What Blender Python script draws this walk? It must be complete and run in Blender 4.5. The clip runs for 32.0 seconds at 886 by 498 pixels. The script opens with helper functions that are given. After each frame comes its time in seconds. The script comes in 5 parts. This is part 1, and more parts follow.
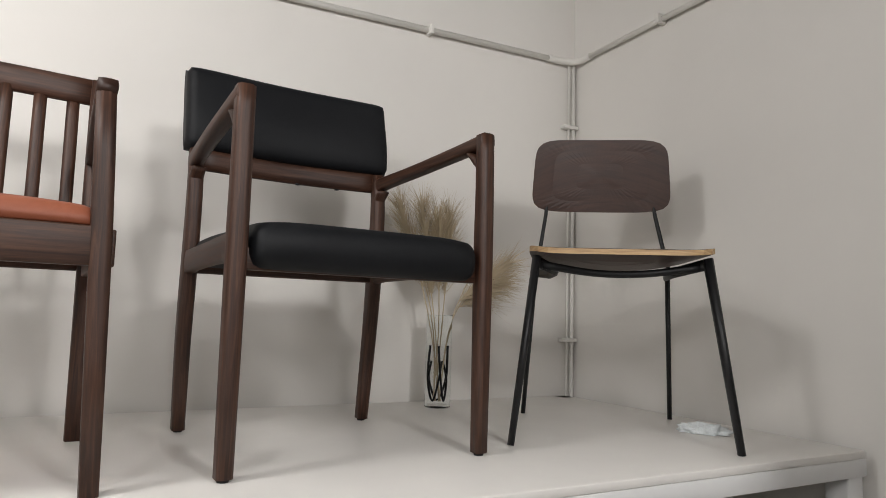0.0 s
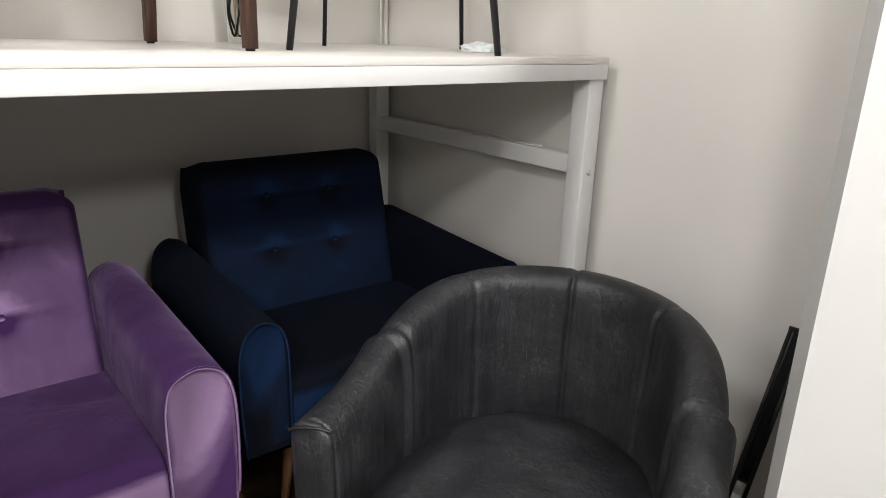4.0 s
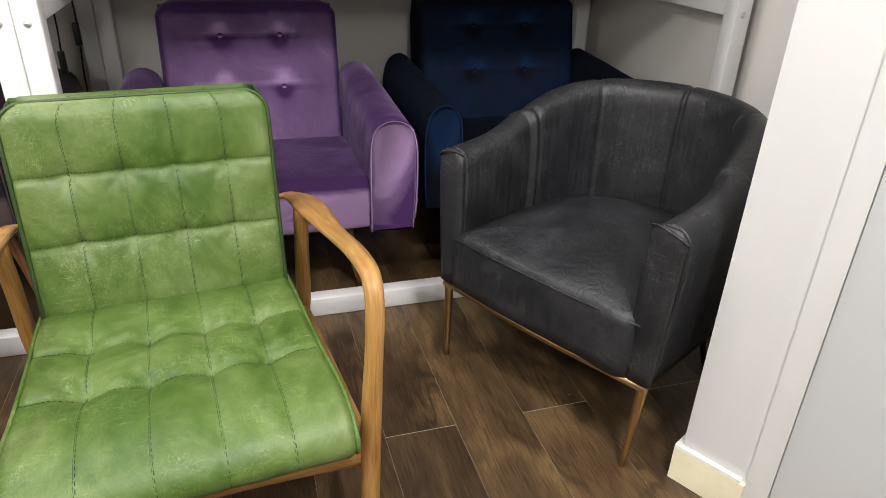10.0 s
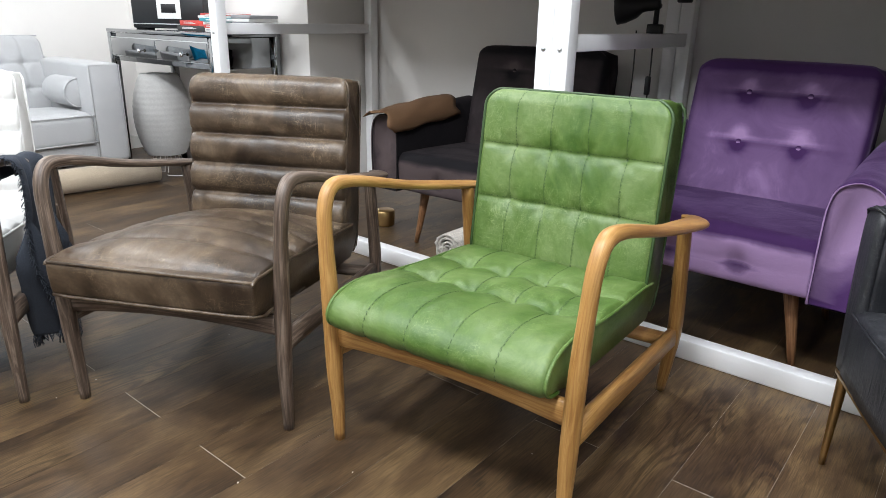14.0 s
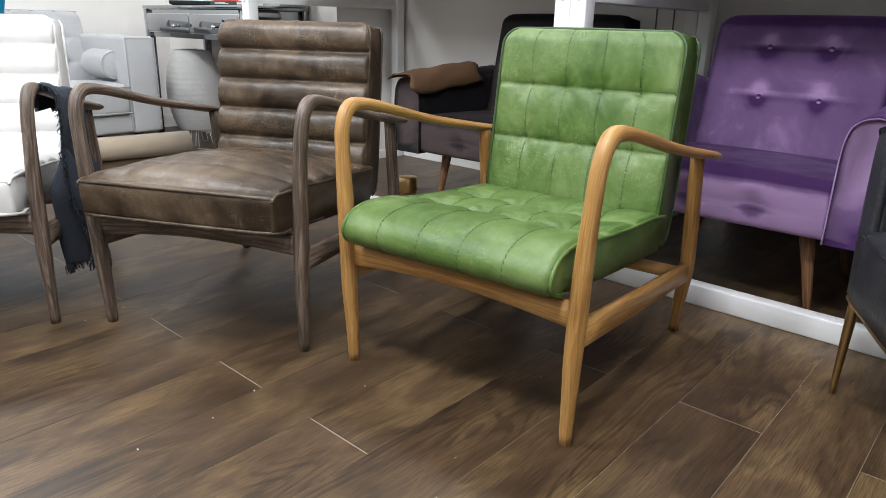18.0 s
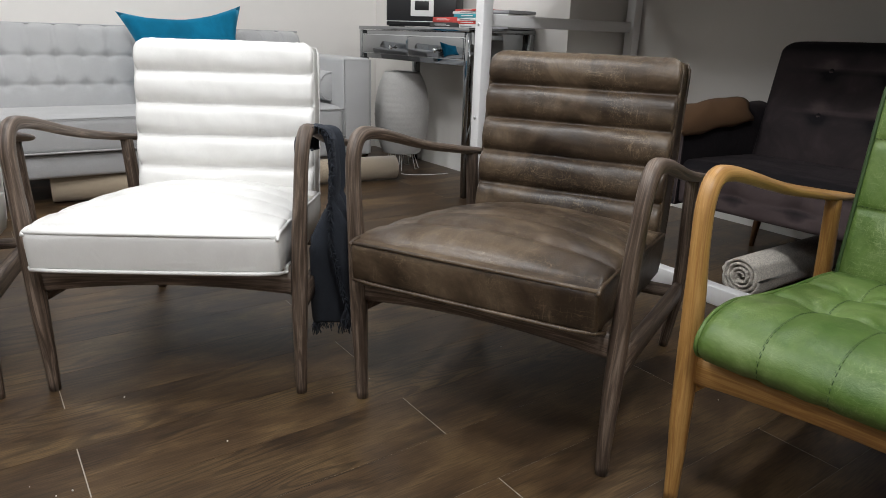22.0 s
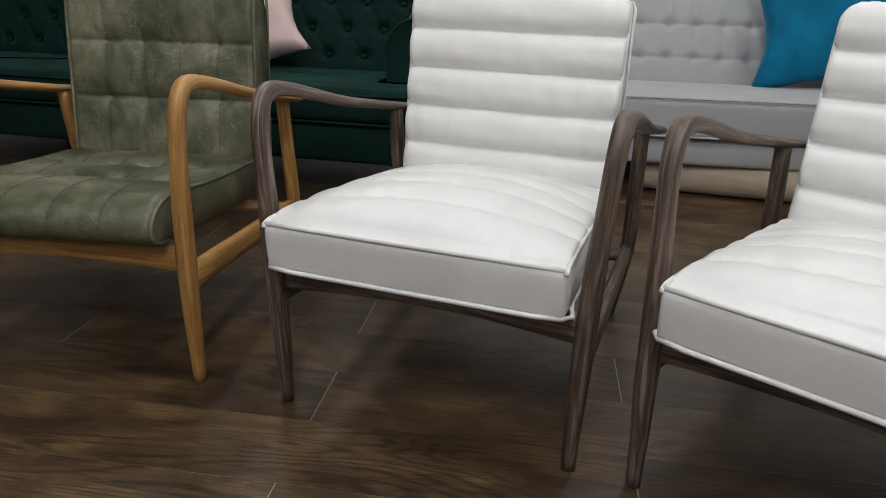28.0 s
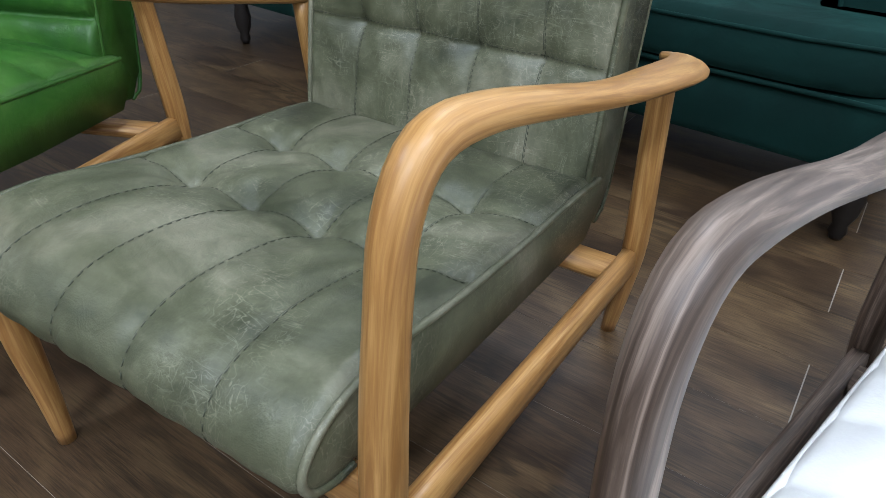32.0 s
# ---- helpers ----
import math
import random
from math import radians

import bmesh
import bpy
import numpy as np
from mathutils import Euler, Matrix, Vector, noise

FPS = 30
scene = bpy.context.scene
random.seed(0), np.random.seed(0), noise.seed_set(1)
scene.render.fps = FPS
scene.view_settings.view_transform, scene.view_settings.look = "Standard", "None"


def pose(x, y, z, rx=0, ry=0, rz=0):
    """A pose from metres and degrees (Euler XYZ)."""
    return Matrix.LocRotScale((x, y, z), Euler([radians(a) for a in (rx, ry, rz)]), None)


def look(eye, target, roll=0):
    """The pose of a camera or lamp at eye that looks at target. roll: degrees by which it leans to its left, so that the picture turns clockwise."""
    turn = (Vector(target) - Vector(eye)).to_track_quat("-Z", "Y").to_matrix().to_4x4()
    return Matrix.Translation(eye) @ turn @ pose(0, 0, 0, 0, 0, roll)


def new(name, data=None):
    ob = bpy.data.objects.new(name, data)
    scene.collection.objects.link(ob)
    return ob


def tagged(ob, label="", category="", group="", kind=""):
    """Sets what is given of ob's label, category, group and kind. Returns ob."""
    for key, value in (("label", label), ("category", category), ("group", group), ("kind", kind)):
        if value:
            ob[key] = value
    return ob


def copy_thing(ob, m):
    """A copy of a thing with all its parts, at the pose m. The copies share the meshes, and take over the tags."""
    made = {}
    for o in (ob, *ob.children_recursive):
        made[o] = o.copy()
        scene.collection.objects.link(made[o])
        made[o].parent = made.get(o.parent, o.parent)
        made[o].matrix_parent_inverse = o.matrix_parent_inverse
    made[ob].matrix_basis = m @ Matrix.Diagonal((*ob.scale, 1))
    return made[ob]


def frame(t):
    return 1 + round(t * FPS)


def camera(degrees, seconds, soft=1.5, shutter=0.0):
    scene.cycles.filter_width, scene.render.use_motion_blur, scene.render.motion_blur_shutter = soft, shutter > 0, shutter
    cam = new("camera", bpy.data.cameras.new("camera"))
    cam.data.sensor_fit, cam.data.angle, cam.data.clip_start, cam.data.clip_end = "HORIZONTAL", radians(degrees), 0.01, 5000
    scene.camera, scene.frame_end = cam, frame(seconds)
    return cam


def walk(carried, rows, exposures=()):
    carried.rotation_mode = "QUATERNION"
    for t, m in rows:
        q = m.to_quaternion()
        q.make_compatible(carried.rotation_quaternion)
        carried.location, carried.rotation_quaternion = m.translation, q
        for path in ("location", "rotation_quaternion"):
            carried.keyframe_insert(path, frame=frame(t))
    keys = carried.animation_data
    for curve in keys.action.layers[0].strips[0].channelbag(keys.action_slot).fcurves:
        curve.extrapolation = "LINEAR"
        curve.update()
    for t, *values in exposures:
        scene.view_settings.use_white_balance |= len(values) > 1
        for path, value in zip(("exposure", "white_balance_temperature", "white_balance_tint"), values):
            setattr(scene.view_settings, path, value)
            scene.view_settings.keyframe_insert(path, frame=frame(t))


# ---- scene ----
cam = camera(66.99, 32.0, soft=0.85)
PATH = [
    (0, (-0.0017, 0.1059, 1.5673), (0.9373, 1.8604, 1.7673), 1.58),
    (0.5, (0.0652, 0.1195, 1.5349), (1.0408, 1.8586, 1.6892), 1.51),
    (1, (0.1371, 0.1037, 1.4890), (1.1483, 1.8280, 1.5547), 1.46),
    (1.5, (0.1518, 0.0666, 1.4455), (1.2186, 1.7562, 1.3602), 1.46),
    (2, (0.1299, 0.0210, 1.4218), (1.2457, 1.6645, 1.1895), 1.53),
    (2.5, (0.1121, -0.0267, 1.3938), (1.2673, 1.5693, 1.0498), 1.53),
    (3, (0.1193, -0.0684, 1.3787), (1.3029, 1.4817, 0.9357), 1.65),
    (3.5, (0.1232, -0.1094, 1.3584), (1.3264, 1.3954, 0.8216), 1.75),
    (4, (0.1259, -0.1439, 1.3248), (1.3277, 1.3309, 0.7078), 1.74),
    (4.5, (0.1186, -0.1887, 1.2882), (1.3018, 1.2747, 0.6110), 1.69),
    (5, (0.1004, -0.2443, 1.2571), (1.2516, 1.2171, 0.5229), 1.65),
    (5.5, (0.0759, -0.3089, 1.2375), (1.1799, 1.1530, 0.4350), 1.63),
    (6, (0.0552, -0.3841, 1.2315), (1.0755, 1.1127, 0.3839), 1.62),
    (6.5, (0.0550, -0.5198, 1.2165), (1.0138, 1.0063, 0.3496), 1.71),
    (7, (0.0396, -0.5995, 1.2256), (0.9675, 0.9413, 0.3511), 1.80),
    (7.5, (-0.0180, -0.6655, 1.2297), (0.9123, 0.8720, 0.3519), 1.68),
    (8, (-0.0906, -0.7199, 1.2332), (0.8853, 0.7885, 0.3545), 1.76),
    (8.5, (-0.1112, -0.7445, 1.2252), (0.9115, 0.7299, 0.3418), 1.82),
    (9, (-0.0610, -0.7776, 1.2208), (0.9423, 0.7072, 0.3327), 1.87),
    (9.5, (-0.0051, -0.8225, 1.2243), (0.7092, 0.8131, 0.3217), 1.90),
    (10, (0.0718, -0.8150, 1.2356), (0.6100, 0.8799, 0.3203), 2.04),
    (10.5, (0.1566, -0.7650, 1.2405), (0.4614, 0.9801, 0.3121), 1.87),
    (11, (0.2358, -0.7332, 1.2416), (0.1550, 1.0313, 0.3035), 1.65),
    (11.5, (0.3647, -0.7106, 1.2346), (-0.1903, 0.9650, 0.2942), 1.14),
    (12, (0.4574, -0.7349, 1.2408), (-0.3082, 0.8572, 0.3030), 1.08),
    (12.5, (0.5411, -0.8238, 1.2339), (-0.3787, 0.7040, 0.3286), 1.21),
    (13, (0.6211, -0.8830, 1.1699), (-0.4556, 0.5892, 0.3493), 1.01),
    (13.5, (0.7006, -0.8952, 1.1050), (-0.4456, 0.5621, 0.3549), 1.14),
    (14, (0.7567, -0.9104, 1.0361), (-0.4365, 0.5559, 0.3831), 1.15),
    (14.5, (0.7944, -0.9290, 0.9759), (-0.4318, 0.5423, 0.3999), 1.13),
    (15, (0.8210, -0.9488, 0.9285), (-0.4278, 0.5239, 0.4075), 1.11),
    (15.5, (0.8442, -0.9650, 0.8929), (-0.4075, 0.5082, 0.3801), 1.11),
    (16, (0.8717, -0.9677, 0.8615), (-0.3805, 0.4927, 0.3148), 1.10),
    (16.5, (0.8865, -0.9691, 0.8484), (-0.3601, 0.4782, 0.2557), 1.23),
    (17, (0.8835, -0.9652, 0.8485), (-0.3629, 0.4697, 0.2262), 1.34),
    (17.5, (0.8766, -0.9607, 0.8515), (-0.3742, 0.4643, 0.2153), 1.39),
    (18, (0.8564, -0.9673, 0.8522), (-0.4027, 0.4504, 0.2162), 1.38),
    (18.5, (0.8024, -0.9787, 0.8554), (-0.4691, 0.4293, 0.2223), 1.44),
    (19, (0.7368, -0.9813, 0.8677), (-0.5631, 0.3984, 0.2301), 1.40),
    (19.5, (0.6651, -0.9875, 0.8694), (-0.6712, 0.3593, 0.2367), 1.44),
    (20, (0.5872, -0.9937, 0.8781), (-0.7881, 0.3144, 0.2478), 1.56),
    (20.5, (0.4938, -1.0078, 0.8995), (-0.9157, 0.2606, 0.2635), 1.46),
    (21, (0.4098, -1.0151, 0.9004), (-1.0383, 0.2128, 0.2717), 1.52),
    (21.5, (0.3359, -1.0152, 0.9075), (-1.1478, 0.1748, 0.2890), 1.70),
    (22, (0.2809, -0.9885, 0.8894), (-1.2682, 0.1200, 0.2802), 1.93),
    (22.5, (0.2501, -0.9682, 0.8743), (-1.3751, 0.0255, 0.2650), 1.81),
    (23, (0.2230, -0.9446, 0.8660), (-1.4629, -0.0571, 0.2574), 1.49),
    (23.5, (0.1677, -0.9410, 0.8781), (-1.5754, -0.1746, 0.2665), 1.88),
    (24, (0.1225, -0.9317, 0.8948), (-1.6682, -0.2879, 0.2790), 1.95),
    (24.5, (0.0790, -0.9644, 0.8898), (-1.7404, -0.4145, 0.2677), 1.76),
    (25, (0.0348, -0.9941, 0.8820), (-1.8100, -0.5241, 0.2690), 1.59),
    (25.5, (-0.0160, -1.0217, 0.8764), (-1.8682, -0.5989, 0.2516), 1.49),
    (26, (-0.0771, -1.0482, 0.8732), (-1.9347, -0.6680, 0.2370), 1.48),
    (26.5, (-0.1507, -1.0758, 0.8695), (-2.0102, -0.7540, 0.2073), 1.53),
    (27, (-0.2357, -1.1059, 0.8576), (-2.1022, -0.8523, 0.1853), 1.56),
    (27.5, (-0.3508, -1.1253, 0.8361), (-2.2307, -1.0550, 0.1571), 1.80),
    (28, (-0.4550, -1.1316, 0.8576), (-2.2998, -1.3848, 0.1278), 1.63),
    (28.5, (-0.5883, -1.1558, 0.8644), (-2.4563, -1.5267, 0.1178), 1.45),
    (29, (-0.7396, -1.2346, 0.8582), (-2.5353, -1.6599, 0.0872), 1.59),
    (29.5, (-0.8447, -1.3022, 0.8448), (-2.5826, -1.8516, 0.0213), 1.70),
    (30, (-0.9795, -1.3711, 0.8357), (-2.5863, -2.1923, -0.0268), 1.58),
    (30.5, (-1.1132, -1.4165, 0.8698), (-2.6232, -2.3756, -0.0245), 1.63),
    (31, (-1.2497, -1.4817, 0.8709), (-2.7521, -2.4441, -0.0327), 1.75),
    (31.5, (-1.3270, -1.5450, 0.8667), (-2.7689, -2.4839, -0.1527), 1.90),
    (32, (-1.3983, -1.6021, 0.8388), (-2.7804, -2.5417, -0.2599), 1.85),
]
walk(cam, [(t, look(eye, target, roll)) for t, eye, target, roll in PATH],
     [(0, -0.70, 6550, 10), (1, -0.47, 6550, 10), (2, -0.08, 6550, 10), (3.5, 0.20, 6600, 10), (6, 0.52, 6600, 10), (9, 0.23, 6750, 10), (11, 0.62, 6450, 10), (13, 0.75, 5950, 8), (16, 0.35, 6050, 9),
      (17, 0.50, 6050, 9), (19, 0.38, 6000, 8), (20, 0.13, 6050, 8), (21.5, -0.16, 6250, 9), (24, -0.65, 6250, 10), (26.5, -0.85, 6250, 10), (29, -0.83, 6250, 10), (30, -0.70, 6250, 10), (31, -0.16, 6200, 10), (32, 0.22, 5350, 8)])

# ---- world, lamps ----
world = bpy.data.worlds.new("world")
scene.world = world
world.use_nodes = True
world.node_tree.nodes["Background"].inputs[0].default_value = (0.8, 0.88, 1.0, 1)
world.node_tree.nodes["Background"].inputs[1].default_value = 0.05

CEIL = 2.97
# unseen lamps (x, y, watts): some placed from shadows, others added as fill
ADDED_LAMPS = [(-0.75, 1.0, 50), (-1.3, -1.05, 92), (0.6, -1.05, 132), (-0.2, -3.0, 72), (-3.1, -2.35, 50), (-3.3, -0.2, 45)]


# ---- materials ----
def mat(name, color, rough=0.5, metal=0.0, **k):
    m = bpy.data.materials.new(name)
    m.use_nodes = True
    b = m.node_tree.nodes["Principled BSDF"]
    b.inputs["Base Color"].default_value = (*color, 1)
    b.inputs["Roughness"].default_value = rough
    b.inputs["Metallic"].default_value = metal
    for key, value in k.items():
        b.inputs[key.replace("_", " ")].default_value = value
    return m


def node(m, kind, **sets):
    n = m.node_tree.nodes.new(kind)
    for key, value in sets.items():
        if key in n.inputs:
            n.inputs[key].default_value = value
        else:
            n.inputs[key.replace("_", " ")].default_value = value
    return n


def link(m, a, b):
    m.node_tree.links.new(a, b)


def ramp(m, fac, stops):
    r = m.node_tree.nodes.new("ShaderNodeValToRGB")
    while len(r.color_ramp.elements) < len(stops):
        r.color_ramp.elements.new(0.5)
    for e, (p, c) in zip(r.color_ramp.elements, stops):
        e.position, e.color = p, (*c, 1)
    link(m, fac, r.inputs["Fac"])
    return r.outputs["Color"]


def coords(m, which="Object", scale=(1, 1, 1), rand=False):
    tc = m.node_tree.nodes.new("ShaderNodeTexCoord")
    mp = m.node_tree.nodes.new("ShaderNodeMapping")
    mp.inputs["Scale"].default_value = scale
    link(m, tc.outputs[which], mp.inputs["Vector"])
    if rand:
        oi = m.node_tree.nodes.new("ShaderNodeObjectInfo")
        mu = m.node_tree.nodes.new("ShaderNodeMath")
        mu.operation, mu.inputs[1].default_value = "MULTIPLY", 37.0
        link(m, oi.outputs["Random"], mu.inputs[0])
        cx = m.node_tree.nodes.new("ShaderNodeCombineXYZ")
        for i in range(3):
            link(m, mu.outputs[0], cx.inputs[i])
        link(m, cx.outputs[0], mp.inputs["Location"])
    return mp.outputs["Vector"]


def noise_tex(m, vec, scale, detail=4.0, rough=0.55, dist=0.0):
    n = node(m, "ShaderNodeTexNoise", Scale=scale, Detail=detail, Roughness=rough, Distortion=dist)
    link(m, vec, n.inputs["Vector"])
    return n.outputs["Fac"]


def bump(m, fac, strength, dist):
    b = node(m, "ShaderNodeBump", Strength=strength, Distance=dist)
    link(m, fac, b.inputs["Height"])
    old = m.node_tree.nodes["Principled BSDF"].inputs["Normal"]
    if old.links:
        link(m, old.links[0].from_socket, b.inputs["Normal"])
    link(m, b.outputs["Normal"], old)


def mix(m, fac, a, b, mode="MIX"):
    n = m.node_tree.nodes.new("ShaderNodeMix")
    n.data_type, n.blend_type = "RGBA", mode
    for sock, value in ((n.inputs[0], fac), (n.inputs[6], a), (n.inputs[7], b)):
        if isinstance(value, (int, float)):
            sock.default_value = value
        elif isinstance(value, tuple):
            sock.default_value = (*value, 1)
        else:
            link(m, value, sock)
    return n.outputs[2]


def base(m, color):
    link(m, color, m.node_tree.nodes["Principled BSDF"].inputs["Base Color"])


def rough_from(m, fac, lo, hi):
    r = node(m, "ShaderNodeMapRange", To_Min=lo, To_Max=hi)
    link(m, fac, r.inputs["Value"])
    link(m, r.outputs[0], m.node_tree.nodes["Principled BSDF"].inputs["Roughness"])


def scratches(m, scale, turn, width, wob):
    """Fine crossing scratch lines: where a stretched noise passes its middle."""
    v = coords(m, "Object", scale)
    v.node.inputs["Rotation"].default_value = turn
    n = noise_tex(m, v, 10.0, 2, 0.5, wob)
    a = node(m, "ShaderNodeMath")
    a.operation, a.inputs[1].default_value = "SUBTRACT", 0.5
    link(m, n, a.inputs[0])
    b = node(m, "ShaderNodeMath")
    b.operation = "ABSOLUTE"
    link(m, a.outputs[0], b.inputs[0])
    return ramp(m, b.outputs[0], [(0.0, (1, 1, 1)), (width, (0, 0, 0))])


def leather(name, dark, mid, light, scuff, rough=(0.32, 0.55), scuff_amount=0.35, grain=1.0):
    m = mat(name, mid, 0.45)
    v = coords(m, rand=True)
    big = noise_tex(m, v, 4.2, 6, 0.66, 0.8)
    c = ramp(m, big, [(0.36, dark), (0.5, mid), (0.64, light)])
    cloud = noise_tex(m, v, 17.0, 5, 0.68, 0.9)
    c = mix(m, ramp(m, cloud, [(0.36, (0.40,) * 3), (0.56, (0, 0, 0))]), c, dark)
    fine = noise_tex(m, v, 95.0, 6, 0.72, 0.8)
    f = ramp(m, fine, [(0.50, (0, 0, 0)), (0.68, (1, 1, 1))])
    patch = ramp(m, noise_tex(m, v, 6.0, 4, 0.62, 0.4), [(0.44, (0, 0, 0)), (0.62, (1, 1, 1))])
    k = (scuff_amount,) * 3
    c = mix(m, mix(m, 1.0, mix(m, 1.0, f, patch, "MULTIPLY"), tuple(0.4 * x for x in k), "MULTIPLY"), c, scuff)
    for scale, turn, wob in (((1.0, 6.0, 6.0), (0.2, 0.4, 0.6), 0.8), ((6.0, 1.2, 5.0), (0.5, -0.3, -0.5), 1.1), ((4.5, 5.0, 1.1), (-0.6, 0.5, 0.2), 0.9)):
        s = scratches(m, scale, turn, 0.011, wob)
        c = mix(m, mix(m, 1.0, mix(m, 1.0, s, patch, "MULTIPLY"), k, "MULTIPLY"), c, scuff)
    base(m, c)
    rough_from(m, cloud, *rough)
    vo = node(m, "ShaderNodeTexVoronoi", Scale=420.0)
    link(m, v, vo.inputs["Vector"])
    bump(m, vo.outputs["Distance"], 0.12 * grain, 0.0012)
    bump(m, noise_tex(m, v, 26.0, 5, 0.65, 1.5), 0.28 * grain, 0.004)
    return m


def timber(name, dark, mid, light, rough=0.42, grain=1.0):
    m = mat(name, mid, rough)
    v = coords(m, "UV", (2.2, 42, 1), rand=True)
    g = noise_tex(m, v, 2.2, 6, 0.62, 1.1)
    c = ramp(m, g, [(0.37, dark), (0.5, mid), (0.64, light)])
    v2 = coords(m, "UV", (9, 260, 1), rand=True)
    pores = noise_tex(m, v2, 1.6, 3, 0.6)
    c = mix(m, 0.55 * grain, c, ramp(m, pores, [(0.35, tuple(0.45 * x for x in dark)), (0.55, mid)]), "MULTIPLY") if grain > 1.5 else \
        mix(m, ramp(m, pores, [(0.34, (0.5 * grain,) * 3), (0.5, (0, 0, 0))]), c, dark)
    base(m, c)
    rough_from(m, g, rough - 0.08, rough + 0.12)
    bump(m, pores, 0.1, 0.001)
    return m


def velvet(name, color, tint, sheen=1.0, rough=0.85, front_sheen=None):
    m = mat(name, color, rough, Sheen_Weight=sheen, Sheen_Roughness=0.42)
    b = m.node_tree.nodes["Principled BSDF"]
    b.inputs["Sheen Tint"].default_value = (*tint, 1)
    b.inputs["Specular IOR Level"].default_value = 0.15
    v = coords(m, rand=True)
    nap = noise_tex(m, v, 7.0, 4, 0.55, 0.5)
    base(m, ramp(m, nap, [(0.36, tuple(0.86 * c for c in color)), (0.50, color), (0.64, tuple(1.18 * c for c in color))]))
    if front_sheen:
        # nap, sheen and shade put into colour: pale fronts, dark seat, sides, arm tops
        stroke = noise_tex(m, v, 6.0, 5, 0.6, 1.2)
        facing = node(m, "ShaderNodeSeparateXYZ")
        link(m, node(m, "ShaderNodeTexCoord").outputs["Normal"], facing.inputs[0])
        # leaning backrests darkened in the colour, in place of the shelf's shade
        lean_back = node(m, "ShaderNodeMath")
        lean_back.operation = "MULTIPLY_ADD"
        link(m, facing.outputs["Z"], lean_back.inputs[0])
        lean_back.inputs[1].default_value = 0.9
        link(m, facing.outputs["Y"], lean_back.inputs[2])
        facing_tone = node(m, "ShaderNodeMath")
        facing_tone.operation = "MULTIPLY_ADD"
        link(m, stroke, facing_tone.inputs[0])
        facing_tone.inputs[1].default_value = 0.36
        link(m, lean_back.outputs[0], facing_tone.inputs[2])
        between = tuple(0.34 * x + 0.66 * y for x, y in zip(front_sheen, color))
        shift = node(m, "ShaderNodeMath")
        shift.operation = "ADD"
        link(m, facing_tone.outputs[0], shift.inputs[0])
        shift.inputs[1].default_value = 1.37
        base(m, ramp(m, shift.outputs[0], [(0.56, front_sheen), (0.74, between), (1.0, color)]))
    s = node(m, "ShaderNodeMapRange", To_Min=0.65 * sheen, To_Max=min(1.0, 1.25 * sheen))
    s.inputs["From Min"].default_value, s.inputs["From Max"].default_value = 0.40, 0.58
    link(m, nap, s.inputs["Value"])
    link(m, s.outputs[0], b.inputs["Sheen Weight"])
    bump(m, noise_tex(m, v, 900.0, 2), 0.12, 0.0008)
    bump(m, noise_tex(m, v, 7.0, 4, 0.6, 1.0), 0.35, 0.012)
    return m


def cloth(name, color, rough=0.9, weave=500.0, amount=0.25):
    m = mat(name, color, rough, Sheen_Weight=0.25)
    v = coords(m)
    n = noise_tex(m, v, weave, 2, 0.6)
    big = noise_tex(m, v, 8.0, 4)
    c = ramp(m, n, [(0.32, tuple((1 - amount) * x for x in color)), (0.68, tuple(min(1, (1 + amount) * x) for x in color))])
    base(m, mix(m, 0.12, c, ramp(m, big, [(0.3, (0.25,) * 3), (0.7, (1, 1, 1))]), "MULTIPLY"))
    bump(m, n, 0.35, 0.0015)
    return m


def paint(name, color, rough=0.55, mottling=0.05, scale=2.0, relief=0.06):
    m = mat(name, color, rough)
    v = coords(m)
    n = noise_tex(m, v, scale, 5, 0.6)
    base(m, ramp(m, n, [(0.3, tuple(x * (1 - mottling) for x in color)), (0.7, tuple(min(1, x * (1 + mottling)) for x in color))]))
    rough_from(m, noise_tex(m, v, 14.0, 4), rough - 0.08, rough + 0.08)
    bump(m, noise_tex(m, v, 160.0, 3), relief, 0.0015)
    return m


WALL = paint("wall_paint", (0.74, 0.715, 0.68), 0.62, 0.03, 1.4)
# unseen south wall, kept dark so that less light bounces back
GREYWALL = paint("low_bounce_wall", (0.22, 0.22, 0.215), 0.6, 0.04, 1.4)
PARTITION = paint("partition_paint", (0.56, 0.56, 0.55), 0.5, 0.02, 1.5)
DOOR = paint("door_paint", (0.47, 0.48, 0.49), 0.4, 0.02, 1.2, 0.02)
SKIRT = paint("skirting_paint", (0.80, 0.79, 0.75), 0.38, 0.03, 3)
PIPE = paint("painted_conduit", (0.76, 0.74, 0.70), 0.55, 0.04, 5)
SKIRT_OLD = paint("yellowed_paint", (0.78, 0.72, 0.52), 0.42, 0.10, 9)
# unseen ceiling, its dark tone chosen to weaken the fill light
CEILING = paint("low_bounce_ceiling", (0.28, 0.28, 0.275), 0.7)
STEEL = paint("white_steel", (0.80, 0.795, 0.79), 0.38, 0.025, 4, 0.03)
BOARD = paint("shelf_board", (0.80, 0.775, 0.74), 0.36, 0.03, 3, 0.03)
BOLT = mat("bolt_zinc", (0.7, 0.7, 0.7), 0.35, 0.9)
GREEN = leather("green_leather", (0.044, 0.098, 0.010), (0.094, 0.156, 0.031), (0.150, 0.213, 0.068), (0.32, 0.39, 0.17), (0.40, 0.54), 0.36)
GRASS = leather("deep_green_leather", (0.024, 0.088, 0.009), (0.045, 0.135, 0.014), (0.080, 0.190, 0.030), (0.2, 0.32, 0.09), (0.34, 0.48), 0.15)
